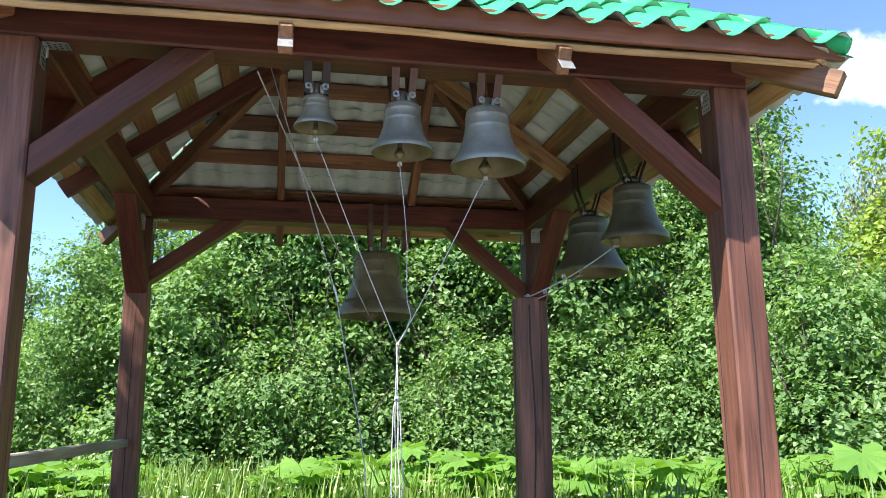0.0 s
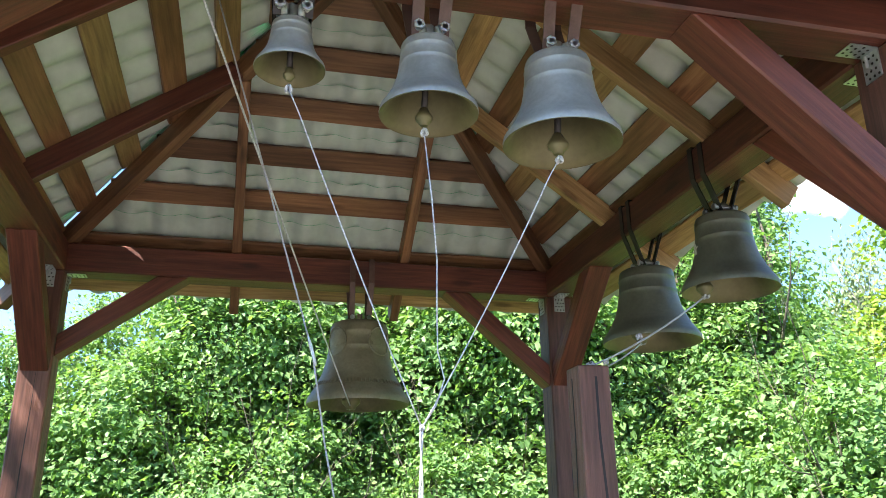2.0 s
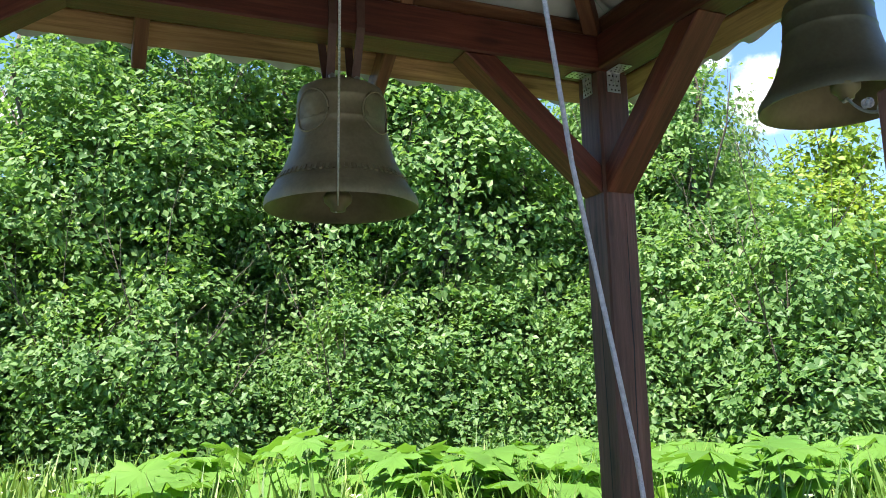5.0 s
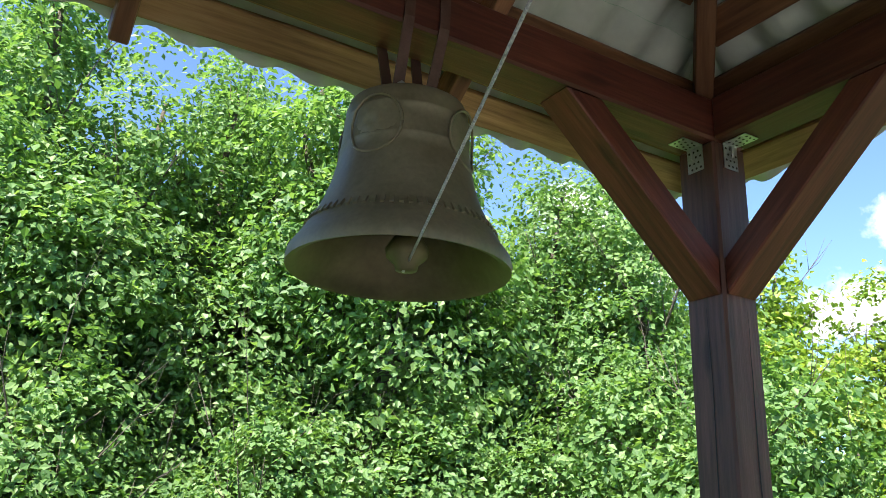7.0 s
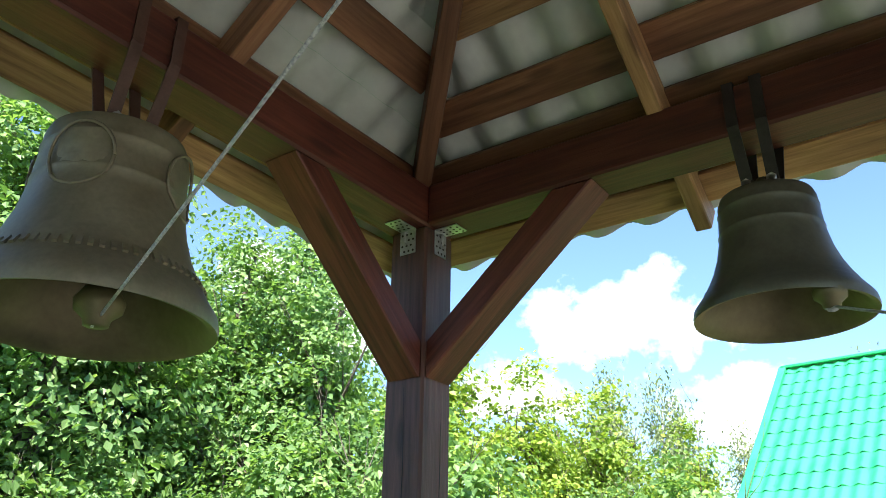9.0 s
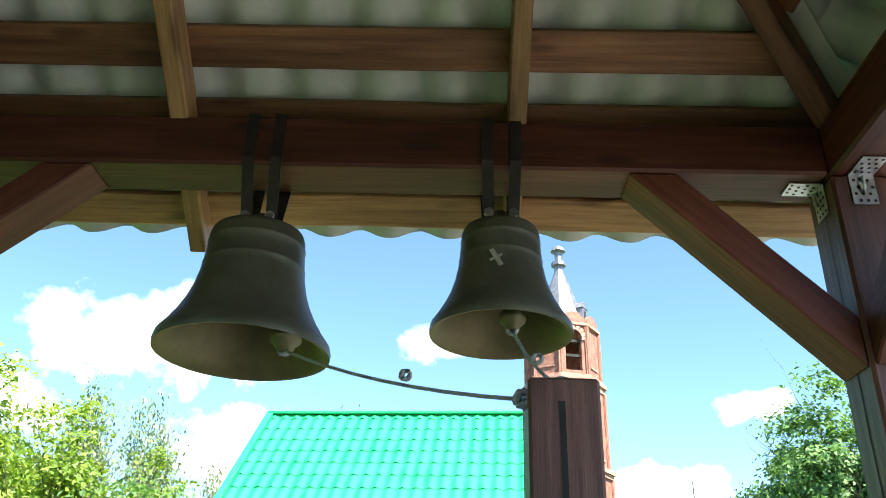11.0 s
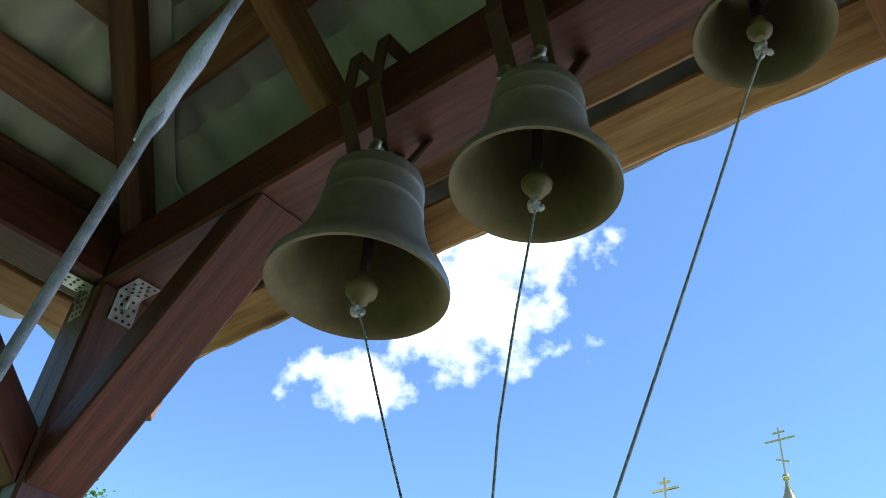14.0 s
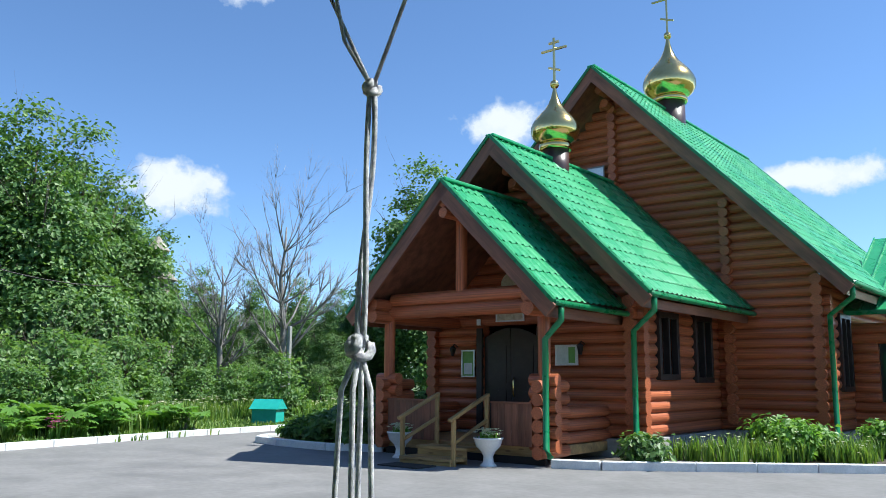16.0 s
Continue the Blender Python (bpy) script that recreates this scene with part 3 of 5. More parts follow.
c5 = bell(XR + h, 0.345, 2.475, 2.138, 0.43, "y", DARK_B, "dark bronze bell hung by black straps", IRON, (-0.12, -0.13))
c6 = bell(XR + h, -0.287, 2.498, 2.2, 0.355, "y", DARK_B, "dark bronze bell with a white paint mark", IRON, (-0.12, -0.02))
bm = bmesh.new()
for a, w, hh in ((-25, 0.012, 0.055), (55, 0.006, 0.036)):
    box(bm, -0.0015, 0.0015, -w / 2, w / 2, -hh / 2, hh / 2, pose(0, 0, 0, a, 0, 0))
pm = part("paint_mark", bm, FADED, bpy.data.objects["bell.005"], "white paint mark", Matrix.Translation((XR + h - 0.355 * 0.5 * 0.66, -0.27, 2.36)) @ pose(0, 0, 0, 0, 16, 0))
# spare straps left on the front beam
spare = thing("spare_strap", (0.79, yb, ZT), "pair of empty black hanging straps on the beam", "strap")
for u in (-0.03, 0.03):
    bm = bmesh.new()
    o = PW / 2 + 0.005
    for a, b in (((u, -o, -0.11), (u, -o, 0.004)), ((u, -o, 0.004), (u, 0.0, 0.004))):
        box(bm, -0.002, (Vector(b) - Vector(a)).length + 0.002, -0.0025, 0.0025, -0.012, 0.012, along(a, b, (1, 0, 0)))
    part("strap", bm, IRON, spare, "", Matrix.Translation((0.79, yb, ZT)))


# ---- ropes ----
def rope(name, pts, r, mat, label, seg=7):
    bm = bmesh.new()
    o = Vector(pts[0])
    tube(bm, [Vector(p) - o for p in pts], r, seg)
    return tagged(part(name, bm, mat, None, "", Matrix.Translation(o), True), label, "rope")


def knot_on(ob, p, r, mat):
    bm = bmesh.new()
    for k in range(3):
        ax = Matrix.Rotation(k * 1.1, 3, "Z") @ Vector((1, 0.3 * k, 0.4))
        pts = [Vector(p) + Matrix.Rotation(2 * math.pi * i / 10, 3, ax.normalized()) @ Vector((0.3, 0.5, 0.8)) * r for i in range(11)]
        tube(bm, pts, r * 0.42, 6)
    part("knot", bm, mat, ob, "tied knot", None, True)


KNOT = Vector((0.109, -1.128, 1.58))
JOIN = KNOT.lerp(c3, 0.16)
for c, pts in ((c1, sag(c1, KNOT, 0.012, 12)), (c3, sag(c3, KNOT, 0.02, 12))):
    o = rope("bell_rope", [c - Vector((0, 0, 0.01))] + pts[1:], 0.0017, ROPE, "white flecked cord tied to a bell clapper")
    knot_on(o, c - Vector((0, 0, 0.012)), 0.009, ROPE)
# the middle cord bends and runs down beside its neighbour for the last stretch
mid = [c2 - Vector((0, 0, 0.01)), c2.lerp(JOIN, 0.3) + Vector((0.004, 0, 0)), c2.lerp(JOIN, 0.55) + Vector((0.003, 0, 0)), c2.lerp(JOIN, 0.75) + Vector((-0.008, 0, 0)), c2.lerp(JOIN, 0.9) + Vector((-0.014, 0, 0)), JOIN + Vector((-0.004, 0, 0)), KNOT.lerp(c3, 0.08) + Vector((0.004, 0.002, -0.006)), KNOT]
o = rope("bell_rope", mid, 0.0017, ROPE, "white flecked cord bending to its neighbour")
knot_on(o, c2 - Vector((0, 0, 0.012)), 0.009, ROPE)
LOW = KNOT + Vector((-0.002, 0.01, -0.2))
o = rope("pull_rope", [KNOT.lerp(LOW, i / 12) + 0.0022 * Vector((math.cos(i * 0.35), math.sin(i * 0.35), 0)) for i in range(13)], 0.0022, ROPE, "white flecked double rope joining three bell cords")
bm = bmesh.new()
tube(bm, [KNOT.lerp(LOW, i / 12) - (0.0022 + 0.002 * math.sin(math.pi * i / 12)) * Vector((math.cos(i * 0.35), math.sin(i * 0.35), 0)) for i in range(13)], 0.0022, 7)
part("strand", bm, ROPE, o, "second twisted strand", None, True)
knot_on(o, KNOT, 0.006, ROPE)
knot_on(o, LOW, 0.0085, ROPE)
for k, (dx, dy, ln) in enumerate(((-0.013, 0.0, 0.5), (-0.003, 0.01, 0.42), (0.006, -0.008, 0.55), (0.017, 0.004, 0.38))):
    bm = bmesh.new()
    tube(bm, [LOW, LOW + Vector((dx * 0.8, dy, -0.03)), LOW + Vector((dx, dy, -0.1)), LOW + Vector((dx * 1.3 + 0.004 * math.sin(k * 2), dy, -0.2)), LOW + Vector((dx * 1.4 + 0.005 * math.sin(k), dy, -0.3)), LOW + Vector((dx * 1.1, dy, -ln))], 0.0021, 6)
    part("strand", bm, ROPE, o, "loose looped rope end", None, True)
TOPROPE = Vector((-0.44, YF + 0.01, 2.63))
o = rope("bell_rope", sag(c4, TOPROPE, 0.015, 12), 0.0032, ROPE, "pale cord from the large bell to the front beam")
knot_on(o, c4, 0.012, ROPE)
TAPED = Vector((-0.088, -0.59, 1.845))
HOOK = Vector((-0.508, -0.69, 3.2))
o = rope("pull_rope", [HOOK, HOOK.lerp(TAPED, 0.35), HOOK.lerp(TAPED, 0.7), TAPED, (-0.045, -0.575, 1.6), (0.02, -0.565, 1.3), (0.05, -0.56, 1.1), (0.06, -0.56, 0.85)], 0.0028, ROPE_GREY, "grey rope with a taped splice hanging from the roof")
bm = bmesh.new()
w = (HOOK - TAPED).normalized()
tube(bm, [TAPED + w * 0.05, TAPED + w * 0.035, TAPED + w * 0.018, TAPED, TAPED - w * 0.02, TAPED - w * 0.035], [0.003, 0.0045, 0.006, 0.0048, 0.0055, 0.003], 6)
part("tape_wrap", bm, TAPE, o, "shiny crumpled clear tape")
# the short post and the cords tied to it
SP = (0.85, -0.345)
sp = thing("short_post", (*SP, 0), "short weathered brown post with a deep crack", "post")
bm = bmesh.new()
box(bm, 0, 2.18, -0.055, 0.055, -0.055, 0.055, None, 0.005)
part("post_body", bm, WOOD_DARK, sp, "", along((*SP, -0.3), (*SP, 1.88), (0, 1, 0)))
for side in (1, -1):
    bm = bmesh.new()
    for i in range(9):
        z0, z1 = 0.15 + i * 0.188, 0.15 + (i + 1) * 0.188
        u0, u1 = (0.01 + 0.008 * math.sin(i * 1.3), 0.01 + 0.008 * math.sin((i + 1) * 1.3))
        w0 = 0.0045
        q = [(-0.0562, u0 - w0, z0), (-0.0562, u0 + w0, z0), (-0.0562, u1 + w0, z1), (-0.0562, u1 - w0, z1)]
        if side < 0:
            q = [(b, a, c) for a, b, c in q]
        bm.faces.new([bm.verts.new(Vector(p)) for p in q])
    part("crack", bm, DARK, sp, "dark drying crack", Matrix.Translation((*SP, 0)))
for c, tie in ((c5, (0.83, -0.287, 1.853)), (c6, (0.86, -0.35, 1.884))):
    o = rope("bell_rope", sag(c, tie, 0.02, 8), 0.0036, ROPE_GREY, "grey cord from a bell clapper to the short post")
    knot_on(o, c, 0.012, ROPE_GREY)
    knot_on(o, tie, 0.014, ROPE_GREY)
    knot_on(o, c.lerp(Vector(tie), 0.6), 0.01, ROPE_GREY)

# ---- trees and shrubs ----
def leaves_mesh(name, mat, seed, blobs, clumps, per, size, spread, droop=0.0):
    """A crown of single folded leaves in clumps round the skins of a few blobs (centre, radii)."""
    r = np.random.RandomState(seed)
    vol = np.array([b[3] * b[4] for b in blobs])
    which = r.choice(len(blobs), clumps, p=vol / vol.sum())
    B = np.array(blobs)[which]
    d = r.normal(size=(clumps, 3))
    d /= np.linalg.norm(d, axis=1)[:, None]
    rad = r.uniform(0.55, 1.08, (clumps, 1)) ** 0.6
    cc = B[:, :3] + d * B[:, 3:6] * rad
    n = clumps * per
    own = np.repeat(np.arange(clumps), per)
    sp = spread * r.uniform(0.6, 1.4, (clumps, 1))[own]
    p = cc[own] + r.normal(size=(n, 3)) * sp * np.array([1, 1, 0.55 + droop])
    p[:, 2] = np.maximum(p[:, 2], 0.03)
    nor = d[own] * 0.7 + r.normal(size=(n, 3)) * 0.45 + np.array([0, 0, 0.7])
    nor /= np.linalg.norm(nor, axis=1)[:, None]
    t = np.cross(nor, r.normal(size=(n, 3)))
    t /= np.linalg.norm(t, axis=1)[:, None]
    t[:, 2] -= 0.35 + droop
    t /= np.linalg.norm(t, axis=1)[:, None]
    s = np.cross(nor, t)
    ln = size * r.uniform(0.6, 1.25, (n, 1))
    w = ln * 0.36
    v = np.stack([p, p + t * ln * 0.45 + s * w + nor * w * 0.35, p + t * ln, p + t * ln * 0.45 - s * w + nor * w * 0.35], 1).reshape(-1, 3)
    i = np.arange(n)[:, None] * 4
    f = np.concatenate([i + np.array([[0, 1, 2]]), i + np.array([[0, 2, 3]])], 1).reshape(-1, 3)
    me = bpy.data.meshes.new(name)
    me.from_pydata(v.tolist(), [], f.tolist())
    me.materials.append(mat)
    return me


def trunk_mesh(name, mat, seed, height, r0, limbs, reach, bare=False):
    """A tapered trunk with limbs that fork."""
    rd = random.Random(seed)
    bm = bmesh.new()
    pts = [Vector((0, 0, -0.3))]
    for i in range(1, 8):
        pts.append(Vector((rd.uniform(-0.1, 0.1) * i * 0.3, rd.uniform(-0.1, 0.1) * i * 0.3, height * i / 7)))
    tube(bm, pts, [r0 * (1.15 - i / 7.4) for i in range(8)], 8)
    for k in range(limbs):
        i = rd.randint(2, 6)
        o = pts[i]
        a, el = rd.uniform(0, 6.28), rd.uniform(0.35, 1.1)
        ln = reach * rd.uniform(0.5, 1.1)
        dr = Vector((math.cos(a) * math.cos(el), math.sin(a) * math.cos(el), math.sin(el)))
        rr = r0 * (1.0 - i / 8) * 0.55
        line = [o, o + dr * ln * 0.35 + Vector((0, 0, 0.05)), o + dr * ln * 0.7 + Vector((rd.uniform(-0.1, 0.1), 0, 0.15 * ln)), o + dr * ln + Vector((0, rd.uniform(-0.1, 0.1), 0.3 * ln))]
        tube(bm, line, [rr, rr * 0.75, rr * 0.45, rr * 0.15], 5)
        for j in range(9 if bare else 3):
            b = line[rd.choice((1, 2, 2, 3))]
            dd = (dr + Vector((rd.uniform(-0.9, 0.9), rd.uniform(-0.9, 0.9), rd.uniform(-0.2, 0.9)))).normalized() * ln * rd.uniform(0.2, 0.5)
            tube(bm, [b, b + dd * 0.5, b + dd + Vector((0, 0, 0.1 * ln))], [rr * 0.35, rr * 0.22, rr * 0.08], 4)
            if bare:
                for q in range(3):
                    d3 = (dd.normalized() + Vector((rd.uniform(-0.8, 0.8), rd.uniform(-0.8, 0.8), rd.uniform(-0.2, 0.8)))) * ln * 0.16
                    tube(bm, [b + dd * 0.6, b + dd * 0.6 + d3], [rr * 0.15, rr * 0.05], 3)
    return mesh_of(bm, name, mat, True)


def tree_kind(name, label, category, leaf_mat, bark, seed, height, width, base, clumps, per, size, spread, droop=0.0, limbs=10, nb=7, group=""):
    """The first of a kind of tree, at the origin; its copies are set out by plant()."""
    rd = random.Random(seed)
    blobs = []
    for i in range(nb):
        u = i / (nb - 1)
        z = base + (height - base) * (0.12 + 0.78 * u)
        wr = width * (0.62 + 0.38 * math.sin(math.pi * min(1, 0.25 + u * 0.8))) * (1 - 0.45 * u * u)
        a = rd.uniform(0, 6.28)
        off = wr * 0.32
        blobs.append((math.cos(a) * off, math.sin(a) * off, z, wr * rd.uniform(0.6, 0.85), wr * rd.uniform(0.6, 0.85), (height - base) / nb * rd.uniform(0.9, 1.35)))
    ob = thing(name, (0, 0, 0), label, category, group)
    part("trunk", None, None, ob, "", None, False, trunk_mesh("trunk", bark, seed, height * 0.88, 0.03 + height * 0.011, limbs, width * 0.9))
    part("crown", None, None, ob, "", None, False, leaves_mesh("crown", leaf_mat, seed, blobs, clumps, per, size, spread, droop))
    ob["first"] = 1
    return ob


def plant(kind, spots):
    """Stands a kind of tree at each spot (x, y, scale, turn), the first one itself included."""
    for i, (x, y, s, a) in enumerate(spots):
        m = Matrix.Translation((x, y, 0)) @ Matrix.Rotation(a, 4, "Z") @ Matrix.Diagonal((s, s, s * 1.0, 1))
        if i == 0:
            kind.matrix_basis = m
            first = m
        else:
            o = kind.copy()
            scene.collection.objects.link(o)
            o.matrix_basis = m
            for c in kind.children:
                k = c.copy()
                scene.collection.objects.link(k)
                k.parent = o
                k.matrix_parent_inverse = c.matrix_parent_inverse


ALDER_A = tree_kind("thicket_tree", "leafy green deciduous tree in the thicket behind the shelter", "tree", LEAF_HEDGE, BARK, 11, 6.6, 1.75, 0.25, 520, 46, 0.094, 0.165, group="thicket trees")
ALDER_B = tree_kind("thicket_tree", "leafy green deciduous tree in the thicket behind the shelter", "tree", LEAF_HEDGE, BARK, 12, 7.2, 1.6, 0.3, 520, 46, 0.094, 0.165, group="thicket trees")
ALDER_C = tree_kind("thicket_shrub", "dense green shrub at the foot of the thicket", "shrub", LEAF_HEDGE, BARK, 13, 3.2, 1.5, 0.05, 400, 42, 0.098, 0.18, nb=5, group="thicket shrubs")
rd = random.Random(5)
spots = {0: [], 1: [], 2: []}
for i in range(13):
    a = -16 + i * 5.9
    if a > 45:
        break
    r = 11.0 + rd.uniform(-0.5, 0.6)
    s = (0.9 if a < -4 else 1.0) * rd.uniform(0.9, 1.08)
    spots[i % 2].append((-0.5 + r * math.sin(radians(a)), -0.8 + r * math.cos(radians(a)), s * (0.82 if a < -5 else 1.2 if a < 31 else 1.0), rd.uniform(0, 6.28)))
for i in range(11):
    a = -14 + i * 7.0
    if a > 45:
        break
    r = 13.6 + rd.uniform(-0.4, 0.6)
    spots[(i + 1) % 2].append((-0.5 + r * math.sin(radians(a)), -0.8 + r * math.cos(radians(a)), rd.uniform(0.92, 1.08) * (0.75 if a < -5 else 1.3 if a < 33 else 1.06), rd.uniform(0, 6.28)))
for i in range(17):
    a = -32 + i * 6.2
    r = 9.7 + rd.uniform(-0.4, 0.5) + (3 if a < -12 else 0) + (2 if a > 56 else 0)
    spots[2].append((-0.5 + r * math.sin(radians(a)), -0.8 + r * math.cos(radians(a)), rd.uniform(0.75, 1.05), rd.uniform(0, 6.28)))
for i in range(8):
    a = -48 + i * 5.0
    r = 20.0 + rd.uniform(-1, 1.5)
    spots[i % 2].append((-0.5 + r * math.sin(radians(a)), -0.8 + r * math.cos(radians(a)), rd.uniform(0.85, 1.0), rd.uniform(0, 6.28)))
for k, kind in enumerate((ALDER_A, ALDER_B, ALDER_C)):
    plant(kind, spots[k])


def ring(a, r):
    return -0.5 + r * math.sin(radians(a)), -0.3 + r * math.cos(radians(a))


YEL = tree_kind("young_maple", "young maple with yellowing bright green leaves", "tree", LEAF_YELLOW, BARK, 21, 6.0, 1.7, 0.4, 420, 40, 0.125, 0.2, group="yellowing maples")
plant(YEL, [(*ring(a, r), s, t) for a, r, s, t in ((52.8, 14.2, 1.05, 0.3), (59, 14.5, 0.9, 2.0), (64.5, 14.5, 0.83, 4.0), (70, 17, 0.8, 1.0), (40, 17.5, 1.15, 5.0), (62, 18, 0.95, 3.1))])
BIRCH = tree_kind("birch", "tall pale birch with drooping grey-green twigs", "tree", LEAF_BIRCH, BARK_PALE, 31, 10.5, 2.0, 1.2, 380, 44, 0.17, 0.28, 1.0, 14, 9, group="birches")
plant(BIRCH, [(*ring(a, r), s, t) for a, r, s, t in ((46, 25, 0.92, 0.3), (65.5, 30, 0.9, 2.0), (69, 33, 0.94, 4.0), (82, 34, 0.98, 1.0), (87, 36, 0.98, 5.0), (36, 19, 0.78, 2.0), (39, 21, 0.8, 1.0), (74, 36, 0.8, 3.0), (61, 34, 0.75, 3.3))])
LIND = tree_kind("linden", "broad dark green deciduous tree", "tree", LEAF_DARK, BARK, 41, 10.0, 3.2, 0.6, 620, 54, 0.2, 0.31, 0.0, 14, 8, group="dark green trees")
# the linden at -91.4 stands out of view, added to shade the shelter's left posts
plant(LIND, [(*ring(a, r), s, t) for a, r, s, t in ((119, 33, 1.08, 0.3), (114.5, 34, 1.14, 2.0), (108.8, 40, 0.66, 4.0), (112.5, 38, 1.1, 1.0), (116.4, 37, 1.12, 3.3), (121.8, 37, 1.14, 0.9), (123.5, 38, 0.98, 5.0), (126.5, 44, 0.84, 2.0), (144.5, 46, 1.3, 1.0), (139.5, 48, 0.6, 3.0), (141, 50, 0.62, 0.0), (104.5, 42, 0.66, 3.0), (136.5, 60, 0.62, 1.5), (130, 58, 0.66, 2.5), (128.5, 42, 0.55, 1.1), (131.5, 50, 0.5, 0.4), (133.5, 56, 0.55, 2.2), (137.5, 44, 0.5, 5.2), (121, 42, 1.05, 4.4), (171, 60, 1.0, 2.0), (150, 70, 1.0, 2.0), (-91.4, 4.2, 0.7, 1.0), (117, 50, 1.1, 2.7), (125, 52, 1.0, 0.7), (129.5, 64, 0.9, 0.2), (132.5, 66, 0.86, 4.2), (135.5, 70, 0.92, 3.2), (138.5, 66, 0.8, 1.9))])
DEAD = thing("bare_tree", (0, 0, 0), "leafless dead tree with pale bare branches", "tree", "bare trees")
part("trunk", None, None, DEAD, "", None, False, trunk_mesh("trunk", BARK_GREY, 51, 7.4, 0.17, 30, 2.8, True))
plant(DEAD, [(*ring(a, r), s, t) for a, r, s, t in ((134.8, 34, 1.0, 0.3), (130.7, 33, 0.75, 2.0))])

# hogweed at the edge of the thicket
def hogweed_mesh(seed):
    r = random.Random(seed)
    bm = bmesh.new()
    root = bm.verts.new((0, 0, -0.03))
    for k in range(11):
        a, ln = r.uniform(0, 6.28), r.uniform(0.45, 0.8)
        hgt = r.uniform(0.5, 1.15)
        d = Vector((math.cos(a), math.sin(a), 0))
        tip = d * ln * 0.6 + Vector((0, 0, hgt))
        tube(bm, [(0, 0, 0), d * ln * 0.3 + Vector((0, 0, hgt * 0.7)), tip], [0.012, 0.01, 0.006], 5, 1)
        bm.verts.ensure_lookup_table()
        foot, head = bm.verts[-15:-5][:2], bm.verts[-5:][:2]
        s = Vector((-d.y, d.x, 0))
        size = r.uniform(0.24, 0.4)
        tilt = r.uniform(-0.55, 0.55)
        cen = bm.verts.new(tip)
        bm.faces.new((root, foot[0], foot[1])).material_index = 1
        bm.faces.new((cen, head[0], head[1])).material_index = 1
        rim = []
        N = 34
        for i in range(N):
            t = -math.pi * 0.92 + 2 * math.pi * 0.92 * i / (N - 1)
            lob = 0.62 + 0.38 * abs(math.cos(t * 2.5)) ** 0.7 - (0.2 if i % 2 else 0)
            u, w = math.cos(t) * size * lob, math.sin(t) * size * lob
            z = -0.22 * (u * u + w * w) / size + 0.09 * size * math.cos(t * 10) * lob + u * tilt
            rim.append(bm.verts.new(tip + d * (u + 0.05) + s * w + Vector((0, 0, z))))
        for i in range(N - 1):
            bm.faces.new((cen, rim[i], rim[i + 1])).smooth = True
    return mesh_of(bm, "hogweed", [LEAF_BIG, LEAF_GRASS])


HOG = [hogweed_mesh(s) for s in (1, 2, 3)]
rd = random.Random(9)
for i in range(120):
    a = rd.uniform(-30, 66)
    r = rd.uniform(6.0, 9.6) if i % 4 else rd.uniform(5.2, 6.2)
    if a < 4 and rd.random() < 0.35:
        continue
    x, y = -0.5 + r * math.sin(radians(a)), -0.6 + r * math.cos(radians(a))
    if y < 2.6 and x < 2.8:
        continue
    s = rd.uniform(0.6, 0.95) * (0.82 if r > 7 else 0.95)
    o = part("hogweed", None, None, None, "", Matrix.Translation((x, y, 0)) @ Matrix.Rotation(rd.uniform(0, 6.28), 4, "Z") @ Matrix.Diagonal((s, s, s, 1)), False, HOG[i % 3])
    tagged(o, "bright green hogweed with large lobed leaves", "plant", "hogweed plants")


def tuft_mesh(seed, n, height, radius, mats, flowers=0, blade=0.012):
    r = random.Random(seed)
    bm = bmesh.new()
    for k in range(n):
        a, q = r.uniform(0, 6.28), radius * math.sqrt(r.random())
        o = Vector((math.cos(a) * q, math.sin(a) * q, 0))
        hh = height * r.uniform(0.5, 1.1)
        d = Vector((r.uniform(-1, 1), r.uniform(-1, 1), 0)) * hh * 0.35
        s = Vector((-d.y, d.x, 0)).normalized() * blade
        v = [bm.verts.new(p) for p in (o - s, o + s, o + d * 0.4 + Vector((0, 0, hh * 0.7)) + s, o + d * 0.4 + Vector((0, 0, hh * 0.7)) - s, o + d + Vector((0, 0, hh)))]
        bm.faces.new(v[:4])
        bm.faces.new((v[3], v[2], v[4]))
        if k < flowers:
            c = o + d + Vector((0, 0, hh * 1.08))
            for j in range(5):
                t = j * 1.257
                u = [c, c + Vector((math.cos(t), math.sin(t), 0.5)) * blade * 3, c + Vector((math.cos(t + 0.8), math.sin(t + 0.8), 0.5)) * blade * 3]
                bm.faces.new([bm.verts.new(p) for p in u]).material_index = 1
    return mesh_of(bm, "tuft", mats)


# meadow growth as one sheet of tufts: too many to count
def meadow(name, label, count, region, mesh_args, seed):
    r = random.Random(seed)
    base = tuft_mesh(seed, *mesh_args)
    vs = np.array([v.co[:] for v in base.vertices])
    fs = [tuple(p.vertices) for p in base.polygons]
    mi = [p.material_index for p in base.polygons]
    V, F, M = [], [], []
    for i in range(count):
        x, y = region(r)
        a, s = r.uniform(0, 6.28), r.uniform(0.6, 1.3)
        R = np.array([[math.cos(a), -math.sin(a), 0], [math.sin(a), math.cos(a), 0], [0, 0, 1]]) * s
        V.append(vs @ R.T + np.array([x, y, 0]))
        F += [tuple(k + i * len(vs) for k in f) for f in fs]
        M += mi
    me = bpy.data.meshes.new(name)
    me.from_pydata(np.concatenate(V).tolist(), [], F)
    for m in base.materials:
        me.materials.append(m)
    me.polygons.foreach_set("material_index", M)
    ob = new(name, me)
    return tagged(ob, label, "plants", "", "stuff")


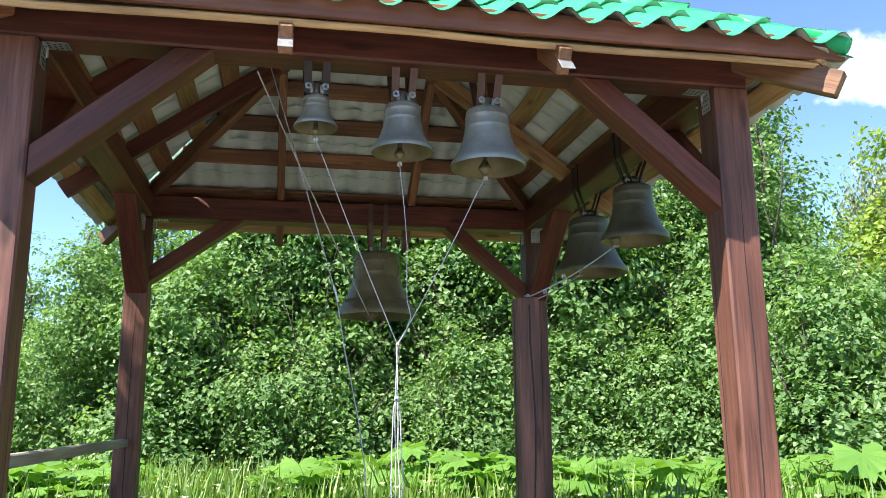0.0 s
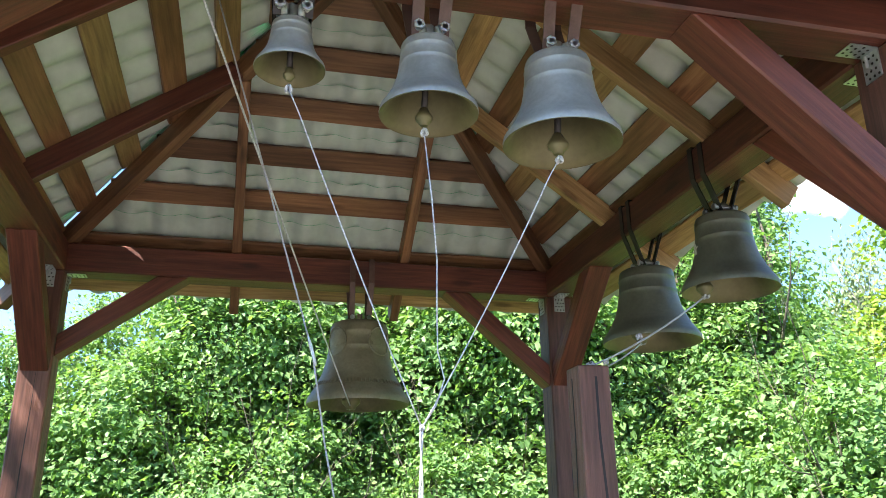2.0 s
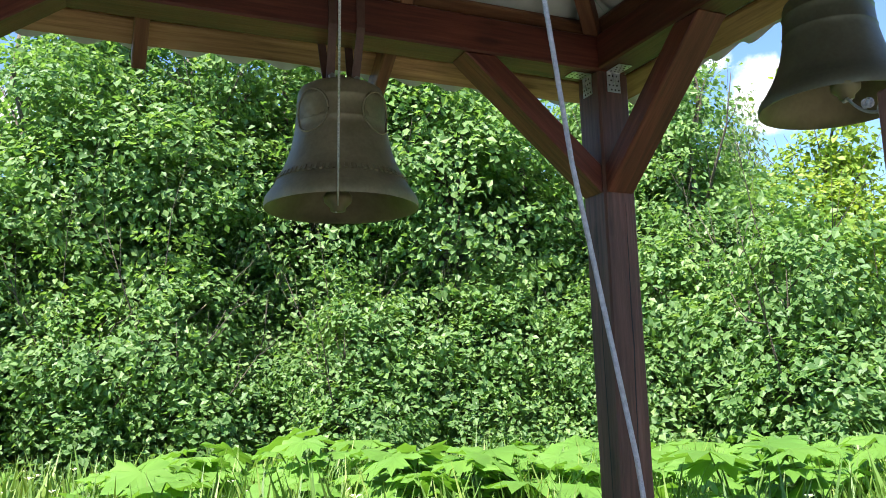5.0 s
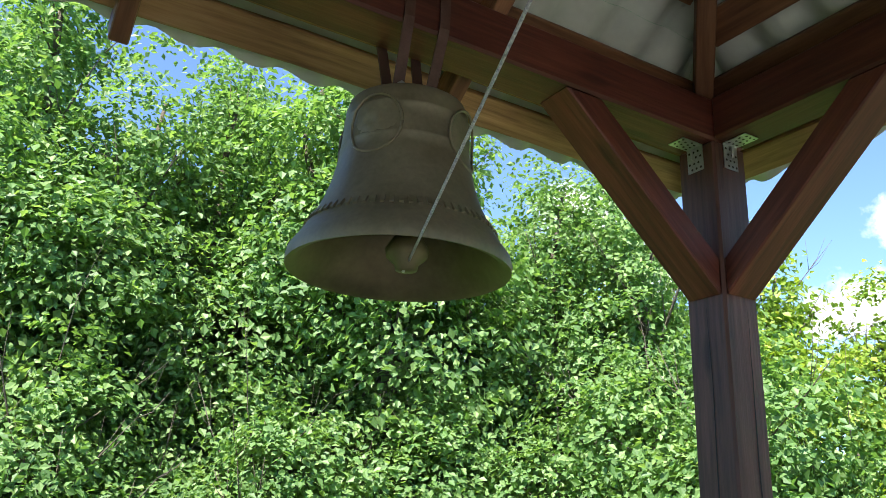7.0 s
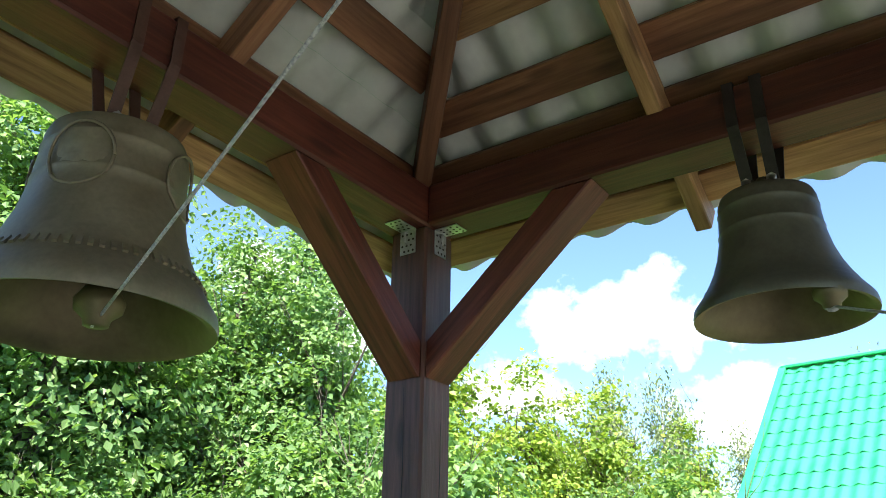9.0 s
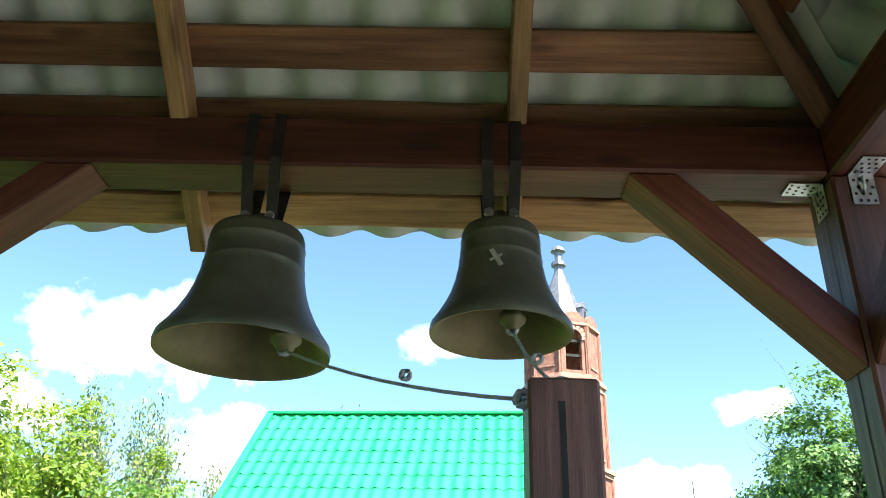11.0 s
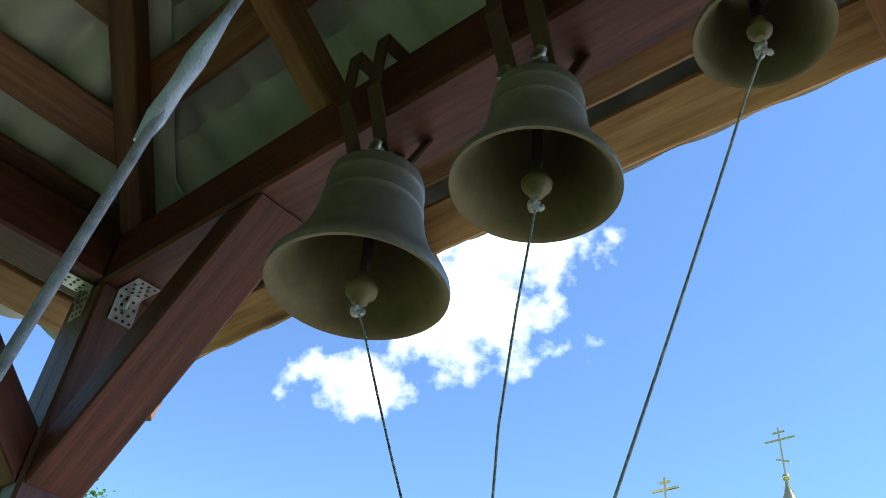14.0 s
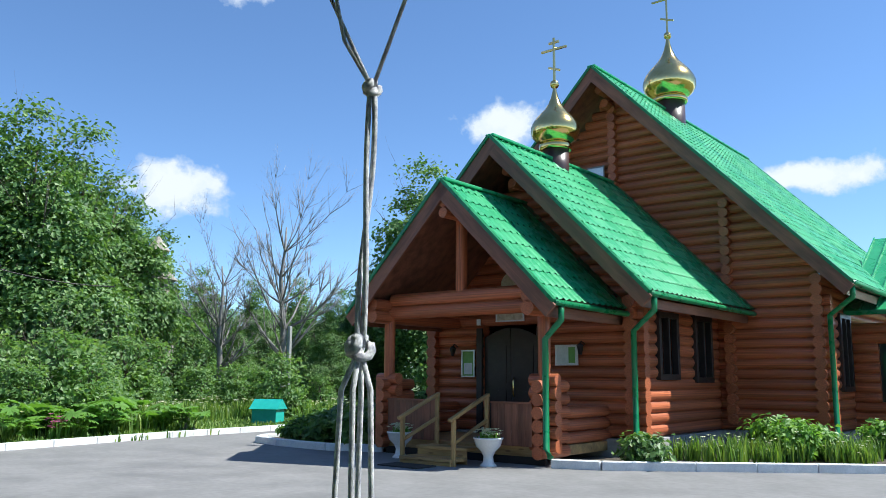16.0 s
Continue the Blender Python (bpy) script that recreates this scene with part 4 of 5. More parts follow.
def sector(a0, a1, r0, r1):
    def f(r):
        a, q = radians(r.uniform(a0, a1)), r.uniform(r0, r1)
        return -0.5 + q * math.sin(a), -0.6 + q * math.cos(a)
    return f


meadow("tall_grass", "tall green grass and weeds with small white flowers", 900, sector(-45, 70, 4.0, 10.5), (26, 0.7, 0.3, [LEAF_GRASS, PETAL], 1, 0.01), 3)


# ---- the green-roofed house ----
RA, RB = Vector((13.37, -2.24, 5.27)), Vector((13.87, 3.13, 5.27))
house = thing("house", (16.0, 0.4, 0), "small house with a steep bright green tiled metal roof", "house")
s = (RB - RA).normalized()
d = Vector((-s.y, s.x, 0))
if d.x > 0:
    d = -d
run, sl = 2.9, 0.95
for sg in (1, -1):
    dd = d * sg
    up = (Vector((-dd.x * run, -dd.y * run, run * sl))).normalized()
    nrm = (Vector((dd.x * sl, dd.y * sl, 1))).normalized()
    L = math.hypot(run, run * sl)
    half = (RB - RA).length / 2
    ec = (RA + RB) / 2 + dd * run - Vector((0, 0, run * sl))
    al = s if (s.cross(up)).dot(nrm) > 0 else -s
    bm = bmesh.new()
    tile_sheet(bm, ec, al, up, nrm, half, L, lambda v: -half, lambda v: half, 0.2, 0.35, 0.024, 0.02, 0.003, 0.033, False)
    part("roof_slope", bm, [SHEET_GREEN], house, "bright green metal roof tiles")
    for e in (-1, 1):
        timber("verge_trim", ec + al * half * e + nrm * 0.03, ec + al * half * e + up * L + nrm * 0.03, 0.12, 0.09, SHEET_GREEN, house, "", tuple(nrm), 0.004)
timber("ridge_cap", RA + Vector((0, 0, 0.04)) - s * 0.03, RB + Vector((0, 0, 0.04)) + s * 0.03, 0.16, 0.05, SHEET_GREEN, house, "", None, 0.01)
bm = bmesh.new()
n = len(bm.verts)
for e, sgn in ((RA + s * 0.3, 1), (RB - s * 0.3, -1)):
    pts = [e + d * 2.5 - Vector((0, 0, 5.27)), e - d * 2.5 - Vector((0, 0, 5.27)), e - d * 2.5 - Vector((0, 0, 2.5 * sl + 0.05)), e - Vector((0, 0, 0.1)), e + d * 2.5 - Vector((0, 0, 2.5 * sl + 0.05))]
    a = [bm.verts.new(p) for p in pts]
    b = [bm.verts.new(p + s * 0.15 * sgn) for p in pts]
    bm.faces.new(a)
    bm.faces.new(b[::-1])
    for i in range(5):
        bm.faces.new((a[i], a[(i + 1) % 5], b[(i + 1) % 5], b[i]))
for sgn in (1, -1):
    box(bm, 0.46, (RB - RA).length - 0.46, -0.075, 0.075, 0, 5.27 - 2.5 * sl - 0.05, along(RA + d * 2.42 * sgn - Vector((0, 0, 5.27)), RB + d * 2.42 * sgn - Vector((0, 0, 5.27))))
bmesh.ops.recalc_face_normals(bm, faces=bm.faces)
part("wall", bm, WOOD_TRIM, house)

# ---- the brick bell tower ----
TW = Vector((59.1, -8.2, 0))
tower = thing("brick_tower", TW, "ruined octagonal red brick bell tower with a tin spire", "tower")
TM = Matrix.Translation(TW + Vector((0, 0, 0.6))) @ Matrix.Rotation(radians(22.5 + 12), 4, "Z")


def oct_ring(bm, prof, mat=0):
    capped(bm, prof, 8, None, mat)
    for f in bm.faces:
        f.smooth = False


def drum(name, r, z0, z1, mats, openings, oz0, oz1, ow):
    """An octagonal storey of wall slabs with arched openings in every other side, and a dark core behind."""
    side = 2 * r * math.sin(math.pi / 8)
    ap = r * math.cos(math.pi / 8)
    th = 0.5
    for k in range(8):
        a = math.pi / 8 + k * math.pi / 4
        m = TM @ Matrix.Rotation(a, 4, "Z") @ Matrix.Translation((ap, 0, 0))
        bm = bmesh.new()
        hw = side / 2
        if k % 2 == openings:
            w = ow / 2
            box(bm, -th, 0, -hw, -w, z0, z1)
            box(bm, -th, 0, w, hw, z0, z1)
            box(bm, -th, 0, -w, w, z0, oz0)
            N = 8
            for i in range(N):
                t0, t1 = math.pi * i / N, math.pi * (i + 1) / N
                y0, y1 = -w * math.cos(t0), -w * math.cos(t1)
                zz = oz1 - w + w * max(math.sin(t0), math.sin(t1))
                box(bm, -th, 0, y0, y1, zz, z1)
            for i in range(9):
                t = math.pi * i / 8
                box(bm, -0.02, 0.1, -0.14, 0.14, -0.2, 0.2, Matrix.Translation((0.02, -(w + 0.22) * math.cos(t), oz1 - w + (w + 0.22) * math.sin(t))) @ pose(0, 0, 0, math.degrees(-(t - math.pi / 2)), 0, 0), 0, 1)
        else:
            box(bm, -th, 0, -hw, hw, z0, z1)
            box(bm, 0, 0.08, -hw * 0.55, hw * 0.55, z0 + 0.6, z0 + 0.72, None, 0, 1)
        for sgn in (-1, 1):
            box(bm, -0.1, 0.12, sgn * hw - 0.16, sgn * hw + 0.16, z0, z1, None, 0, 0)
        part("wall", bm, mats, tower, "", m)
        if k % 2 == openings and name == "upper":
            for zb in (oz0 + 1.2, oz0 + 2.35):
                bm = bmesh.new()
                box(bm, -0.42, -0.24, -ow / 2 - 0.1, ow / 2 + 0.1, zb - 0.1, zb + 0.1)
                part("bell_beam", bm, DARK, tower, "dark beam across an arched opening", m)


drum("upper", 2.75, 19.6, 23.4, [BRICK, BRICK_PALE], 1, 19.9, 23.0, 1.25)
drum("middle", 2.95, 13.0, 18.6, [BRICK, BRICK_PALE], 1, 13.6, 17.6, 1.3)
drum("lower", 3.15, -0.7, 12.4, [BRICK, BRICK_PALE], 1, 5.0, 9.0, 1.3)
for r, z0, z1 in ((3.05, 18.6, 19.0), (3.2, 19.0, 19.3), (2.95, 19.3, 19.6), (3.3, 12.4, 12.7), (3.45, 12.7, 13.0), (2.95, 23.4, 23.6)):
    bm = bmesh.new()
    oct_ring(bm, [(r, z0), (r, z1)])
    part("cornice", bm, BRICK_PALE, tower, "", TM)
for k in range(8):
    a = math.pi / 8 + k * math.pi / 4
    bm = bmesh.new()
    N = 10
    f0 = [bm.verts.new((0, -1.0 * math.cos(math.pi * i / N), 23.55 + 0.95 * math.sin(math.pi * i / N))) for i in range(N + 1)]
    f1 = [bm.verts.new((-0.3, v.co.y, v.co.z)) for v in f0]
    bm.faces.new(f0)
    bm.faces.new(f1[::-1])
    for i in range(N):
        bm.faces.new((f0[i], f1[i], f1[i + 1], f0[i + 1]))
    bm.faces.new((f0[0], f0[-1], f1[-1], f1[0]))
    part("gable_arch", bm, BRICK, tower, "", TM @ Matrix.Rotation(a, 4, "Z") @ Matrix.Translation((2.62, 0, 0)))
bm = bmesh.new()
oct_ring(bm, [(2.3, 23.6), (1.9, 24.6), (0.36, 28.9), (0.36, 29.3), (0.6, 29.4), (0.6, 29.7), (0.3, 29.8), (0.3, 30.6), (0.62, 30.7), (0.5, 31.0), (0.05, 31.3)])
part("spire", bm, TIN, tower, "patched grey tin spire", TM)
for k in range(0, 8, 2):
    a = math.pi / 8 + k * math.pi / 4
    bm = bmesh.new()
    box(bm, 0.9, 2.05, -0.4, 0.4, 24.2, 25.3)
    v = [bm.verts.new(p) for p in ((2.1, -0.5, 25.3), (2.1, 0.5, 25.3), (2.1, 0, 25.9), (0.9, -0.5, 25.3), (0.9, 0.5, 25.3), (0.9, 0, 25.9))]
    for q in ((0, 1, 2), (0, 2, 5, 3), (1, 4, 5, 2)):
        bm.faces.new([v[i] for i in q])
    box(bm, 2.051, 2.07, -0.2, 0.2, 24.4, 25.1, None, 0, 1)
    part("dormer", bm, [TIN, DARK], tower, "", TM @ Matrix.Rotation(a, 4, "Z"))

# ---- the log church ----
church = thing("log_church", ch(1.65, 6.0), "reddish stained log church with green metal roofs and gilded domes", "church")
LC = 1.65
bm = bmesh.new()
capped(bm, [(1.0, 0.0), (1.0, 1.0)], 12)
bmesh.ops.transform(bm, matrix=pose(0, 0, 0, 0, 90, 0), verts=bm.verts)
for f in bm.faces:
    f.smooth = len(f.verts) == 4
LOG = mesh_of(bm, "log", WOOD_LOG)
LR, PITCH = 0.115, 0.2


def log(a, b, r=LR, parent=None, name="log", label=""):
    a, b = Vector(a), Vector(b)
    m = along(a, b) @ Matrix.Diagonal(((b - a).length, r, r, 1))
    return part(name, None, None, parent or church, label, m, False, LOG)


def wall_run(fixed, axis, u0, u1, z0, z1, holes=(), clip=None, ext=0.22):
    """Logs stacked from z0 to z1 along l (axis 'l', at depth fixed) or along d (axis 'd', at l fixed), left out at the holes (u0, u1, z0, z1)."""
    n = int(round((z1 - z0) / PITCH))
    for i in range(n):
        z = z0 + PITCH * (i + 0.5)
        a, b = u0, u1
        if clip:
            c = clip(z)
            if c is None:
                continue
            a, b = max(a, c[0]), min(b, c[1])
            if b - a < 0.25:
                continue
        e = ext if not clip or z < 2.9 else 0.0
        cuts = sorted((h[0], h[1]) for h in holes if h[2] < z < h[3])
        segs, at = [], a - e
        for p, q in cuts:
            segs.append((at, p))
            at = q
        segs.append((at, b + e))
        for p, q in segs:
            if axis == "l":
                log(ch(p, fixed, z), ch(q, fixed, z))
            else:
                log(ch(fixed, p, z), ch(fixed, q, z))


Z0 = 0.36
# porch, vestibule and nave: front walls and the side that faces the yard
DOORHOLE = (1.36, 2.62, 0.3, 2.32)
wall_run(2.4, "l", -0.54, 3.84, Z0, 5.2, (DOORHOLE,), lambda z: (-0.54, 3.84) if z < 2.9 else (max(-0.54, LC - (5.52 - z) * 0.993 + 0.1), min(3.84, LC + (5.52 - z) * 0.993 - 0.1)))
W1, W2 = (3.13, 3.85, 1.41, 2.47), (4.76, 5.48, 1.36, 2.5)
wall_run(-0.54, "d", 2.4, 6.1, Z0, 2.76, (W1, W2))
wall_run(3.84, "d", 2.4, 6.1, Z0, 2.76)
wall_run(6.1, "l", -2.6, 5.9, Z0, 7.8, (), lambda z: (-2.6, 5.9) if z < 3.3 else (max(-2.6, LC - (8.07 - z) * 0.971 + 0.1), min(5.9, LC + (8.07 - z) * 0.971 - 0.1)))
W3 = (7.0, 7.7, 1.2, 2.6)
W4 = (11.4, 12.1, 1.2, 2.6)
wall_run(-2.6, "d", 6.1, 14.5, Z0, 3.4, (W3, W4))
wall_run(5.9, "d", 6.1, 14.5, Z0, 3.4)
# columns of log ends where inner walls meet the gable
for l0, zt in ((1.6, 7.6), (-0.9, 5.0)):
    z = 0.46 if l0 < 0 else 4.2
    while z < zt:
        log(ch(l0, 5.86, z + 0.1), ch(l0, 6.2, z + 0.1), 0.1, None, "log_end")
        z += PITCH


def prism(bm, pts, off):
    a = [bm.verts.new(p) for p in pts]
    b = [bm.verts.new(p + off) for p in pts]
    bm.faces.new(a)
    bm.faces.new(b[::-1])
    for i in range(len(pts)):
        bm.faces.new((a[i], b[i], b[(i + 1) % len(pts)], a[(i + 1) % len(pts)]))


def gable_roof(half, eave, apex, d0, d1, name, drip=True):
    """Two tiled slopes from depth d0 to d1, boarded below, with barge boards and green edges."""
    roof = part(name, bmesh.new(), WOOD_TRIM, church, "green metal tiled gable roof", Matrix.Translation(ch(LC, (d0 + d1) / 2, eave)))
    dl, dd = ch(1, 0) - ch(0, 0), ch(0, 1) - ch(0, 0)
    rise = apex - eave
    for sg in (-1, 1):
        out = dl * sg
        up = (-out * half + Vector((0, 0, rise))).normalized()
        nrm = (out * rise + Vector((0, 0, half))).normalized()
        L = math.hypot(half, rise)
        ec = ch(LC + sg * half, (d0 + d1) / 2, eave)
        al = dd if dd.cross(up).dot(nrm) > 0 else -dd
        hl = (d1 - d0) / 2
        bm = bmesh.new()
        tile_sheet(bm, ec + nrm * 0.03, al, up, nrm, hl, L, lambda v: -hl, lambda v: hl, 0.19, 0.35, 0.022, 0.024, 0.003, 0.048, False)
        part("roof_slope", bm, [SHEET_GREEN_OLD], roof)
        bm = bmesh.new()
        prism(bm, [ec - al * hl, ec + al * hl, ec + al * hl + up * L, ec - al * hl + up * L], -nrm * 0.08)
        bmesh.ops.recalc_face_normals(bm, faces=bm.faces)
        part("roof_boarding", bm, WOOD_TRIM, roof)
        fe = ch(LC + sg * half, d0, eave)
        timber("barge_board", fe - up * 0.12 - nrm * 0.11, fe + up * (L + 0.03) - nrm * 0.11, 0.05, 0.24, WOOD_TRIM, roof, "", tuple(nrm), 0.004)
        timber("edge_flashing", fe - up * 0.05 + nrm * 0.035, fe + up * (L + 0.02) + nrm * 0.035, 0.11, 0.06, GREEN_TRIM, roof, "", tuple(nrm), 0.004)
        timber("valley_flashing", ch(LC + sg * half, d1 - 0.1, eave) + nrm * 0.05, ch(LC, d1 - 0.1, apex) + nrm * 0.05, 0.3, 0.05, GREEN_TRIM, roof, "", tuple(nrm), 0.004)
        if drip:
            timber("gutter", ch(LC + sg * (half + 0.05), d0 + 0.03, eave - 0.03), ch(LC + sg * (half + 0.05), d1 - 0.02, eave - 0.06), 0.11, 0.09, GREEN_TRIM, roof, "green half-round gutter", None, 0.03)
            timber("soffit_board", ch(LC + sg * (half - 0.1), d0 + 0.03, eave - 0.16), ch(LC + sg * (half - 0.1), d1 - 0.02, eave - 0.16), 0.03, 0.16, WOOD_TRIM, roof, "", None, 0.004)
    timber("ridge_cap", ch(LC, d0 - 0.02, apex + 0.05), ch(LC, d1, apex + 0.05), 0.2, 0.06, SHEET_GREEN_OLD, roof, "", None, 0.015)
    return roof


gable_roof(2.12, 2.5, 4.62, -0.2, 2.3, "porch_roof")
gable_roof(3.0, 2.7, 5.72, 1.2, 6.0, "vestibule_roof")
gable_roof(5.02, 3.1, 8.27, 5.1, 15.2, "nave_roof")


def downpipe(l, d, top, l2, d2):
    bm = bmesh.new()
    tube(bm, [ch(l, d, top), ch(l, d, top - 0.22), ch(l2, d2, top - 0.5), ch(l2, d2, 0.3), ch(l2 - 0.1, d2 - 0.05, 0.18)], 0.05, 10)
    part("downpipe", bm, GREEN_TRIM, church, "green round downpipe", None, True)


downpipe(-0.5, 0.05, 2.44, -0.18, 0.1)
downpipe(-1.38, 1.4, 2.64, -0.72, 2.0)
downpipe(-3.38, 5.3, 3.05, -2.85, 5.8)


def church_window(l, d0, d1, z0, z1):
    w = part("window", bmesh.new(), IRON, church, "dark framed narrow window", Matrix.Translation(ch(l, (d0 + d1) / 2, z0)))
    for a, b, c, e in ((d0 - 0.07, d0 + 0.03, z0 - 0.08, z1 + 0.07), (d1 - 0.03, d1 + 0.07, z0 - 0.08, z1 + 0.07), (d0, d1, z0 - 0.08, z0 + 0.02), (d0, d1, z1 - 0.03, z1 + 0.07), ((d0 + d1) / 2 - 0.025, (d0 + d1) / 2 + 0.025, z0, z1)):
        timber("window_frame", ch(l - 0.1, a, (c + e) / 2), ch(l - 0.1, b, (c + e) / 2), 0.12, e - c, DOOR, w, "", None, 0.004)
    bm = bmesh.new()
    prism(bm, [ch(l - 0.02, d0, z0), ch(l - 0.02, d1, z0), ch(l - 0.02, d1, z1), ch(l - 0.02, d0, z1)], ch(0.012, 0) - ch(0, 0))
    part("pane", bm, GLASS_DARK, w)


GLASS_DARK, n_, l_, b_ = material("dark_window_glass", 0.05)
b_.inputs["Base Color"].default_value = (0.02, 0.024, 0.028, 1)
b_.inputs["Specular IOR Level"].default_value = 0.8
for wd in (W1, W2):
    church_window(-0.54, *wd)
for wd in (W3, W4):
    church_window(-2.6, *wd)
# plinth
for a, b, w in ((ch(-0.75, 2.4), ch(3.95, 2.4), 0.3), (ch(-0.54, 2.3), ch(-0.54, 6.1), 0.3), (ch(-2.8, 6.1), ch(5.9, 6.1), 0.3), (ch(-2.6, 6.0), ch(-2.6, 14.5), 0.3), (ch(5.9, 6.0), ch(5.9, 14.5), 0.3)):
    timber("plinth", a + Vector((0, 0, 0.16)), b + Vector((0, 0, 0.16)), w, 0.36, CONCRETE, church, "grey concrete plinth", None, 0.01)
# porch floor, posts, tie beams and railing
timber("porch_floor", ch(-0.05, 1.35, 0.22), ch(3.35, 1.35, 0.22), 2.1, 0.16, WOOD_STEP, church, "", None, 0.01)
timber("porch_skirt", ch(-0.02, 0.34, 0.12), ch(3.32, 0.34, 0.12), 0.05, 0.3, DARK, church, "", None, 0.004)
for l0 in (0.0, 3.3):
    log(ch(l0, 0.36, 1.25), ch(l0, 0.36, 2.45), 0.1, None, "porch_post")
    z = 0.22
    while z < 1.28:
        log(ch(l0, 0.12, z), ch(l0, 0.95, z), 0.1, None, "log_end")
        log(ch(l0 - 0.24, 0.36, z + 0.1), ch(l0 + 0.24, 0.36, z + 0.1), 0.1, None, "log_end")
        z += 0.2
    for z in (2.42, 2.62):
        log(ch(l0, -0.12, z), ch(l0, 2.4, z), 0.12, None, "log")
    for z in (0.4, 0.6, 0.8):
        log(ch(l0, 0.9, z), ch(l0, 2.4, z), 0.09, None, "log")
for z in (2.5, 2.72):
    e = 0.0 if z < 2.6 else 0.38
    log(ch(-0.3 + e, 0.36, z), ch(3.6 - e, 0.36, z), 0.12)
log(ch(LC, 0.36, 2.8), ch(LC, 0.36, 4.05), 0.1, None, "king_post")
for z in (4.1, 4.28):
    log(ch(LC, -0.16, z), ch(LC, 0.9, z), 0.09, None, "log_end")
for z in (5.0, 5.2, 5.38):
    log(ch(LC, 1.5 + (5.4 - z), z), ch(LC, 2.5, z), 0.09, None, "log_end")
for z in (7.35, 7.6, 7.85):
    log(ch(LC, 5.35 + (7.9 - z), z), ch(LC, 6.2, z), 0.1, None, "log_end")
for a, b in ((0.14, 0.92), (2.05, 3.18)):
    n = int((b - a) / 0.13)
    for i in range(n):
        u = a + (b - a) * (i + 0.5) / n
        timber("plank", ch(u, 0.22, 0.3), ch(u, 0.22, 0.95), (b - a) / n - 0.004, 0.022, WOOD_TRIM, church, "", tuple(ch(0, -1) - ch(0, 0)), 0.002)
    timber("rail_cap", ch(a, 0.22, 0.965), ch(b, 0.22, 0.965), 0.07, 0.03, WOOD_TRIM, church, "", None, 0.004)
for i, (z, d) in enumerate(((0.1, -0.55), (0.24, -0.15))):
    timber("step", ch(0.98, d, z), ch(2.02, d, z), 0.42, 0.05, WOOD_STEP, church, "varnished wooden step", None, 0.008)
    timber("riser", ch(1.0, d - 0.17, z / 2), ch(2.0, d - 0.17, z / 2), 0.03, z, WOOD_STEP, church, "", None, 0.004)
for l0 in (0.98, 2.02):
    for d, zt in ((-0.68, 0.72), (0.18, 1.05)):
        timber("handrail_post", ch(l0, d, 0.0), ch(l0, d, zt), 0.06, 0.06, WOOD_STEP, church, "", (0, 1, 0), 0.004)
    timber("handrail", ch(l0, -0.78, 0.7), ch(l0, 0.22, 1.08), 0.07, 0.05, WOOD_STEP, church, "", None, 0.006)
    timber("handrail", ch(l0, -0.68, 0.36), ch(l0, 0.18, 0.68), 0.05, 0.05, WOOD_STEP, church, "", None, 0.006)
# the double door with its arched head
door = part("door", bmesh.new(), DOOR, church, "dark brown double door with an arched head", Matrix.Translation(ch(2.0, 2.35, 0.3)))
for u0, u1 in ((1.38, 1.985), (1.995, 2.6)):
    bm = bmesh.new()
    pts = [ch(u0, 2.33, 0.3), ch(u1, 2.33, 0.3)]
    for k in range(7):
        u = u1 + (u0 - u1) * k / 6
        pts.append(ch(u, 2.33, 2.12 + 0.18 * math.cos((u - 1.99) / 0.61 * math.pi / 2)))
    prism(bm, pts, ch(0, 0.06) - ch(0, 0))
    for z0, z1 in ((0.5, 1.1), (1.25, 1.95)):
        prism(bm, [ch(u0 + 0.1, 2.318, z0), ch(u1 - 0.1, 2.318, z0), ch(u1 - 0.1, 2.318, z1), ch(u0 + 0.1, 2.318, z1)], ch(0, 0.014) - ch(0, 0))
    bmesh.ops.recalc_face_normals(bm, faces=bm.faces)
    part("door_leaf", bm, DOOR, door)
bm = bmesh.new()
tube(bm, [ch(1.9, 2.3, 1.0), ch(1.9, 2.27, 1.05), ch(1.9, 2.27, 1.3), ch(1.9, 2.3, 1.35)], 0.014, 8)
part("door_handle", bm, GOLD, door, "brass pull handle")
timber("jamb", ch(1.3, 2.3, 0.3), ch(1.3, 2.3, 2.3), 0.12, 0.14, DOOR, door, "", (0, 1, 0), 0.004)
timber("jamb", ch(2.68, 2.3, 0.3), ch(2.68, 2.3, 2.3), 0.12, 0.14, DOOR, door, "", (0, 1, 0), 0.004)


